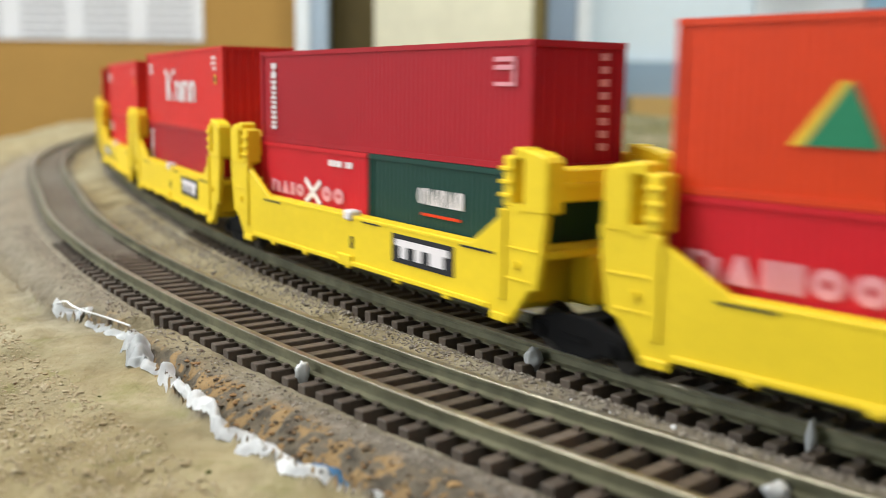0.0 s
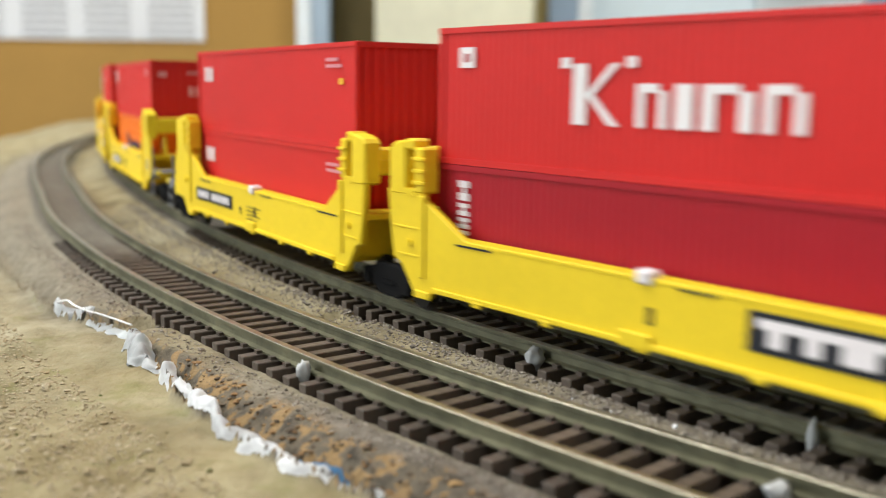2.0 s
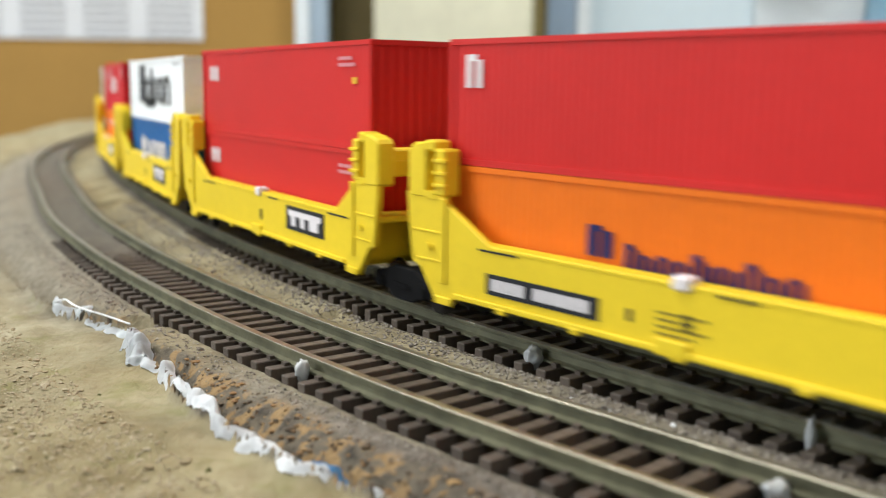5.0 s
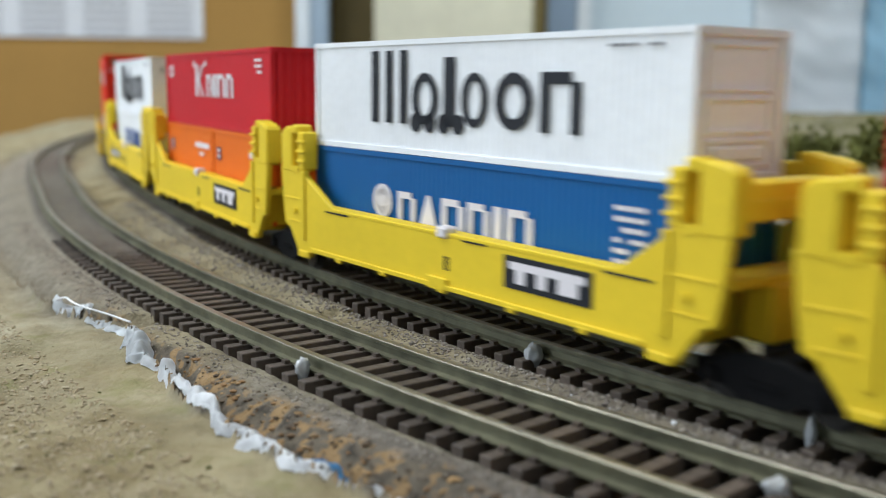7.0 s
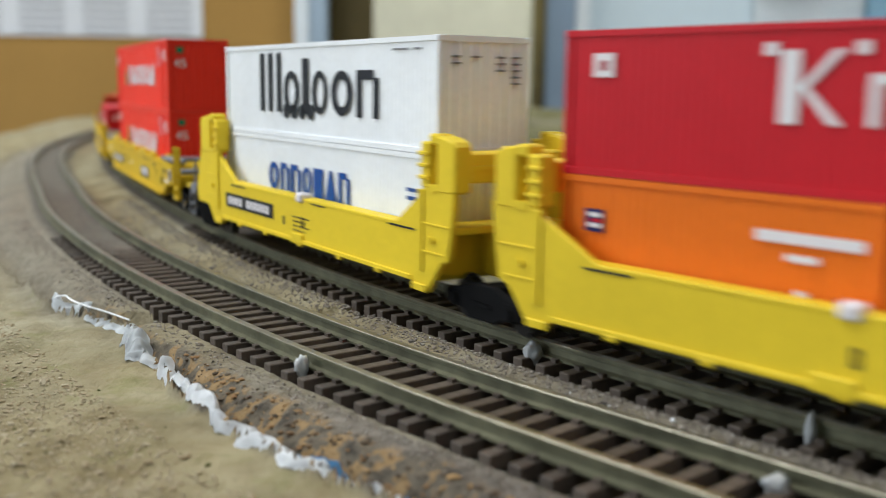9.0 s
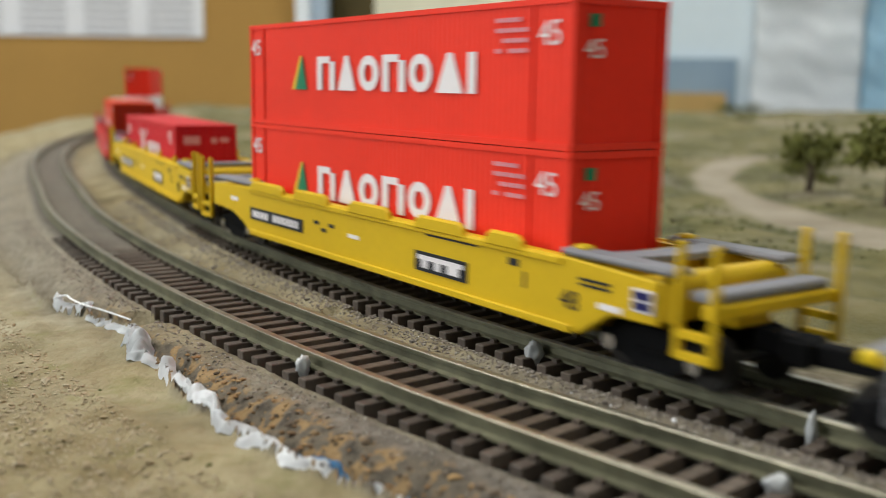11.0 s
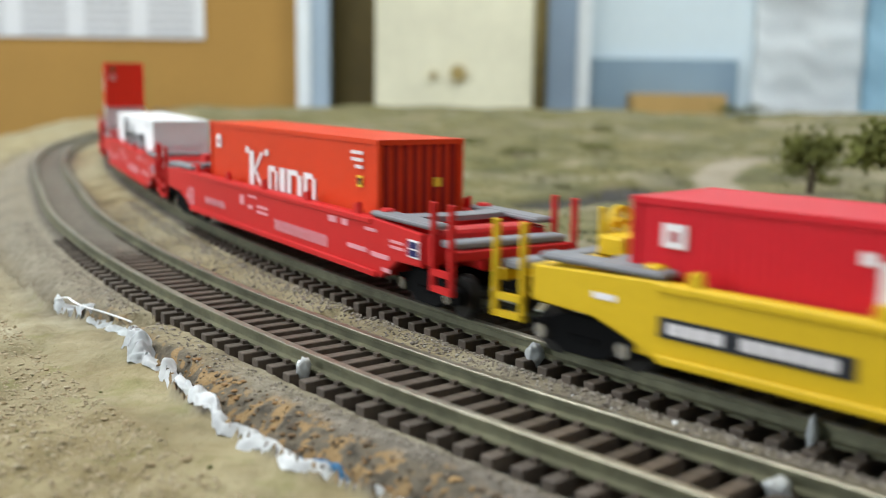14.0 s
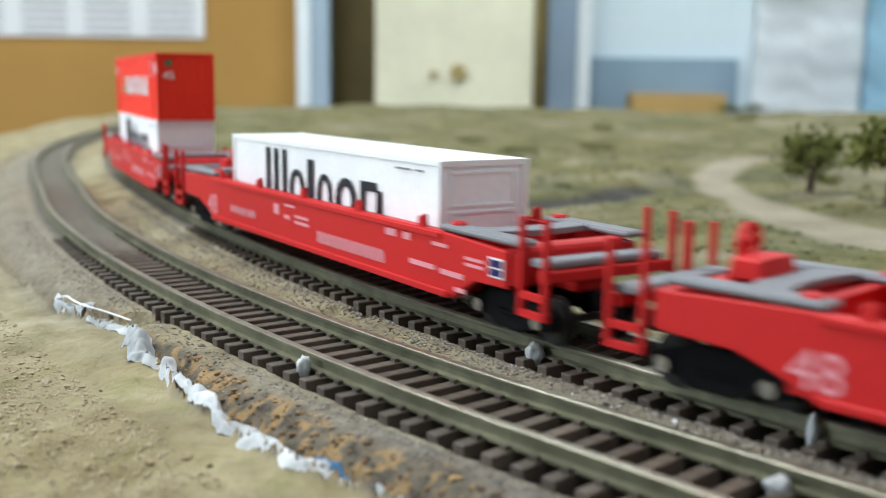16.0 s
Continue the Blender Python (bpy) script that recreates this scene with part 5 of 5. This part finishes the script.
def scatter(name, label, category, mat, count, where, size, seed, flat=.7, sub=1):
    """Many small grains as one mesh."""
    rng = np.random.RandomState(seed)
    base = bmesh.new()
    bmesh.ops.create_icosphere(base, subdivisions=sub, radius=1)
    bv = np.array([v.co[:] for v in base.verts])
    bf = np.array([[v.index for v in f.verts] for f in base.faces])
    base.free()
    pts = where(rng, count)
    z = relief(pts[:, 0], pts[:, 1])[0]
    vs, fs = [], []
    for i, ((x, y), zz) in enumerate(zip(pts, z)):
        r = size * np.exp(rng.normal(0, .4))
        k = bv * (1 + rng.normal(0, .22, (len(bv), 1))) * r * np.array([1, 1, flat])
        a = rng.rand() * 6.28
        k = np.stack([k[:, 0] * np.cos(a) - k[:, 1] * np.sin(a), k[:, 0] * np.sin(a) + k[:, 1] * np.cos(a), k[:, 2]], 1)
        vs.append(k + np.array([x, y, zz + r * flat * .35]))
        fs.append(bf + i * len(bv))
    me = bpy.data.meshes.new(name)
    me.from_pydata((np.concatenate(vs) * U).tolist(), [], np.concatenate(fs).tolist())
    me.materials.append(mat)
    return tagged(new(name, me), label, category, kind="stuff")


def along(track, s0, s1, o0, o1, edge=False):
    def pick(rng, n):
        s = s0 + (s1 - s0) * rng.rand(n) ** 1.3
        o = o0 + (o1 - o0) * (rng.rand(n) if not edge else rng.beta(1, 2.5, n))
        d = np.gradient(track.q, axis=0)
        d = d / np.hypot(d[:, :1], d[:, 1:])
        look_up = [np.interp(s, track.s, v) for v in (track.q[:, 0], track.q[:, 1], d[:, 0], d[:, 1])]
        return np.stack([look_up[0] - look_up[3] * o, look_up[1] + look_up[2] * o], 1)
    return pick


def grain_material(name, colours, rough=.9):
    m = bpy.data.materials.new(name)
    m.use_nodes = True
    n, l = m.node_tree.nodes, m.node_tree.links
    geo, r = n.new("ShaderNodeNewGeometry"), n.new("ShaderNodeValToRGB")
    r.color_ramp.interpolation = "CONSTANT"
    while len(r.color_ramp.elements) < len(colours):
        r.color_ramp.elements.new(.5)
    for i, (e, c) in enumerate(zip(r.color_ramp.elements, colours)):
        e.position, e.color = i / len(colours), (*c, 1)
    l.new(geo.outputs["Random Per Island"], r.inputs["Fac"])
    l.new(r.outputs["Color"], n["Principled BSDF"].inputs["Base Color"])
    n["Principled BSDF"].inputs["Roughness"].default_value = rough
    return m


GRIT = grain_material("mixed_ballast_grains", [(.16, .137, .108), (.22, .19, .155), (.26, .225, .188), (.17, .146, .122), (.33, .295, .25), (.23, .19, .15)])
SANDGRAIN = grain_material("sandy_grains", [(.34, .275, .17), (.30, .235, .135), (.39, .33, .22), (.32, .26, .165)])
CORKBIT = grain_material("cork_crumbs", [(.22, .12, .045), (.06, .04, .022), (.15, .09, .04), (.30, .19, .08), (.10, .07, .04)])
TUFT = grain_material("green_turf", [(.085, .09, .022), (.12, .115, .035), (.07, .066, .02), (.15, .14, .055)])

scatter("track_ballast", "fine grey ballast grains between the tracks", "gravel", GRIT, 6500, along(front, 2, 26, -1.75, -.85), .012, 41)
scatter("track_ballast", "fine grey ballast grains beside the sleepers", "gravel", GRIT, 2200, along(front, 3, 24, .92, 1.45, True), .011, 42)
scatter("track_ballast", "fine grey ballast grains along the rear track", "gravel", GRIT, 2500, along(rear, 2, 26, .9, 1.2), .013, 43)
scatter("cork_crumb", "rough brown crumbs of the cork roadbed shoulder", "cork", CORKBIT, 480, along(front, 3, 11.2, 1.2, 1.68), .024, 44, .4)
scatter("pale_crumb", "pale glued crumbs along the rear track", "crumb", PLASTER, 60, along(rear, 5, 12, .7, 1.15), .008, 48)
scatter("sand_grain", "coarse sandy grit on the modelled bank", "sand", SANDGRAIN, 9000, along(front, 6, 15.5, 2.5, 5.4), .015, 45, .5)
scatter("turf_fleck", "small flecks of green turf on the sand", "turf", TUFT, 140, along(front, 4, 16, 2.3, 4.4), .014, 46, .6)


def meadow(rng, n):
    out = np.zeros((0, 2))
    while len(out) < n:
        az, r = -.16 + .62 * rng.rand(n), 20 + 70 * rng.rand(n) ** 1.2
        x, y = r * np.sin(az), r * np.cos(az)
        ok = (clearance(x, y, rear) < -2.2) & (near_line(x, y, PATHWAY) > 1.3)
        out = np.concatenate([out, np.stack([x, y], 1)[ok]])
    return out[:n]


scatter("meadow_turf", "mottled olive turf clumps on the hills", "turf", TUFT, 2600, meadow, .07, 47, .35)


def tree(x, y, tall, wide, seed, label, name="tree", category="tree", low=False):
    """Tapered trunk, forking limbs and a loose crown of small clumps."""
    rng = np.random.RandomState(seed)
    g = height(x, y)
    top = empty(name, label, category, "model trees")
    top.location = Vector((x, y, g - .03)) * U
    bm = bmesh.new()

    def limb(a, b, r0, r1):
        d = b - a
        m = Matrix.Translation((a + b) / 2) @ d.to_track_quat("Z", "Y").to_matrix().to_4x4()
        bmesh.ops.create_cone(bm, cap_ends=True, segments=8, radius1=r0, radius2=r1, depth=d.length, matrix=m)
    fork = Vector((rng.normal(0, .03), 0, tall * (.12 if low else .42)))
    limb(Vector((0, 0, 0)), fork, .075 * tall, .05 * tall)
    tips = []
    for i in range(7):
        a = i * 2.4 + rng.rand()
        tip = Vector((math.cos(a) * wide * (.25 + .3 * rng.rand()), math.sin(a) * wide * (.25 + .3 * rng.rand()), tall * ((.1 + .6 * rng.rand()) if low else (.52 + .38 * rng.rand()))))
        limb(fork - Vector((0, 0, .04 * tall)), tip, .03 * tall, .010 * tall)
        tips.append(tip)
    part("trunk", bm, BARK, top, scale=U)
    vs, fs = [], []
    base = bmesh.new()
    bmesh.ops.create_icosphere(base, subdivisions=1, radius=1)
    bv = np.array([v.co[:] for v in base.verts])
    bf = np.array([[v.index for v in f.verts] for f in base.faces])
    base.free()
    n = 0
    for tip in tips:
        for k in range(80):
            c = np.array(tip) + rng.normal(0, 1, 3) * np.array([.15 * wide, .15 * wide, .085 * tall])
            r = tall * .034 * np.exp(rng.normal(0, .35))
            vs.append(bv * (1 + rng.normal(0, .3, (len(bv), 1))) * r + c)
            fs.append(bf + n)
            n += len(bv)
    me = bpy.data.meshes.new("crown")
    me.from_pydata((np.concatenate(vs) * U).tolist(), [], np.concatenate(fs).tolist())
    me.materials.append(LEAF)
    ob = new("crown", me)
    ob.parent = top
    return top


tree(11.6, 32.2, 1.85, 1.5, 3, "small dark green model tree beside a dirt track")
tree(12.55, 28.4, 2.9, 1.7, 5, "taller dark green model tree on the hillside")
tree(24.6, 84.0, 1.3, 4.0, 7, "low dark bush on the far hill crest", "bush", "bush", True)
tree(13.2, 36.5, 1.1, 1.8, 9, "low olive bush on the hillside", "bush", "bush", True)
for i, (x, y) in enumerate(((3.4, 46), (1.4, 52), (7.4, 50), (9.6, 62), (20.5, 70))):
    tree(x, y, .5, 1.3, 20 + i, "tiny dark shrub on the grassy hill", "shrub", "bush", True)

# ---------------------------------------------------------------- sleepers
TIE_MESH = sleeper_mesh()


def lay_sleepers(track, parent, first, last):
    rng = np.random.RandomState(11)
    rest = bmesh.new()
    for s in np.arange(first, last, 0.353):
        c, w = track.at(s), track.way(s)
        m = Matrix.LocRotScale(c * U, Euler((0, 0, math.atan2(w.y, w.x) + math.pi / 2 + rng.normal(0, .012))), None)
        if 1.0 < s < 22:
            ob = new("sleeper", TIE_MESH)
            ob.parent = parent
            ob.matrix_basis = m
        else:
            n = len(rest.verts)
            rest.from_mesh(TIE_MESH)
            rest.verts.ensure_lookup_table()
            bmesh.ops.transform(rest, matrix=m, verts=rest.verts[n:])
    tagged(part("sleeper_bed", rest, TIE, parent, scale=1), kind="stuff")


lay_sleepers(front, tracks[0], 6.91 - 37 * .353, 20.6)
lay_sleepers(rear, tracks[1], 7.46 - 38 * .353, 20.2)

# ---------------------------------------------------------------- what moves
# how far the train has come along its track, second by second
TRAVEL = [0, 7.233, 14.481, 21.739, 28.983, 36.177, 43.322, 50.422, 57.471, 64.569, 71.691, 78.859, 86.102, 93.382, 100.62, 107.814, 114.996]


def ride(sigma, wheelbase, t, lift=0.0):
    """The pose of a car, or of what rides on it, whose middle was sigma along the track at the start."""
    s = sigma - np.interp(t, range(17), TRAVEL)
    a, b = rear.at(s - wheelbase), rear.at(s + wheelbase)
    c, w = (a + b) / 2, a - b
    # the cars run a little to the inside of the curve, and the line dips towards its near end
    lean, rise = (float(np.interp(s, (0, 7, 15, 28), v)) for v in ((.5, 1.5, .87, -.15), (-.6, .13, .3, .2)))
    turned = math.atan2(w.y, w.x)
    return pose(c.x * U + lean * MM * math.sin(turned), c.y * U - lean * MM * math.cos(turned), c.z * U + (lift + rise) * MM, 0, 0, math.degrees(turned))


def motions():
    steps = [i * 0.5 for i in range(33)]
    for ob, sigma, half in CARS:
        walk(ob, [(t, ride(sigma, half * MM / U, t)) for t in steps])
    for ob, sigma, base in CONTAINERS:
        host = min(CARS, key=lambda c: abs(c[1] - sigma))
        off = (host[1] - sigma) * U
        walk(ob, [(t, ride(host[1], host[2] * MM / U, t, base) @ Matrix.Translation((off, 0, 0))) for t in steps])


motions()
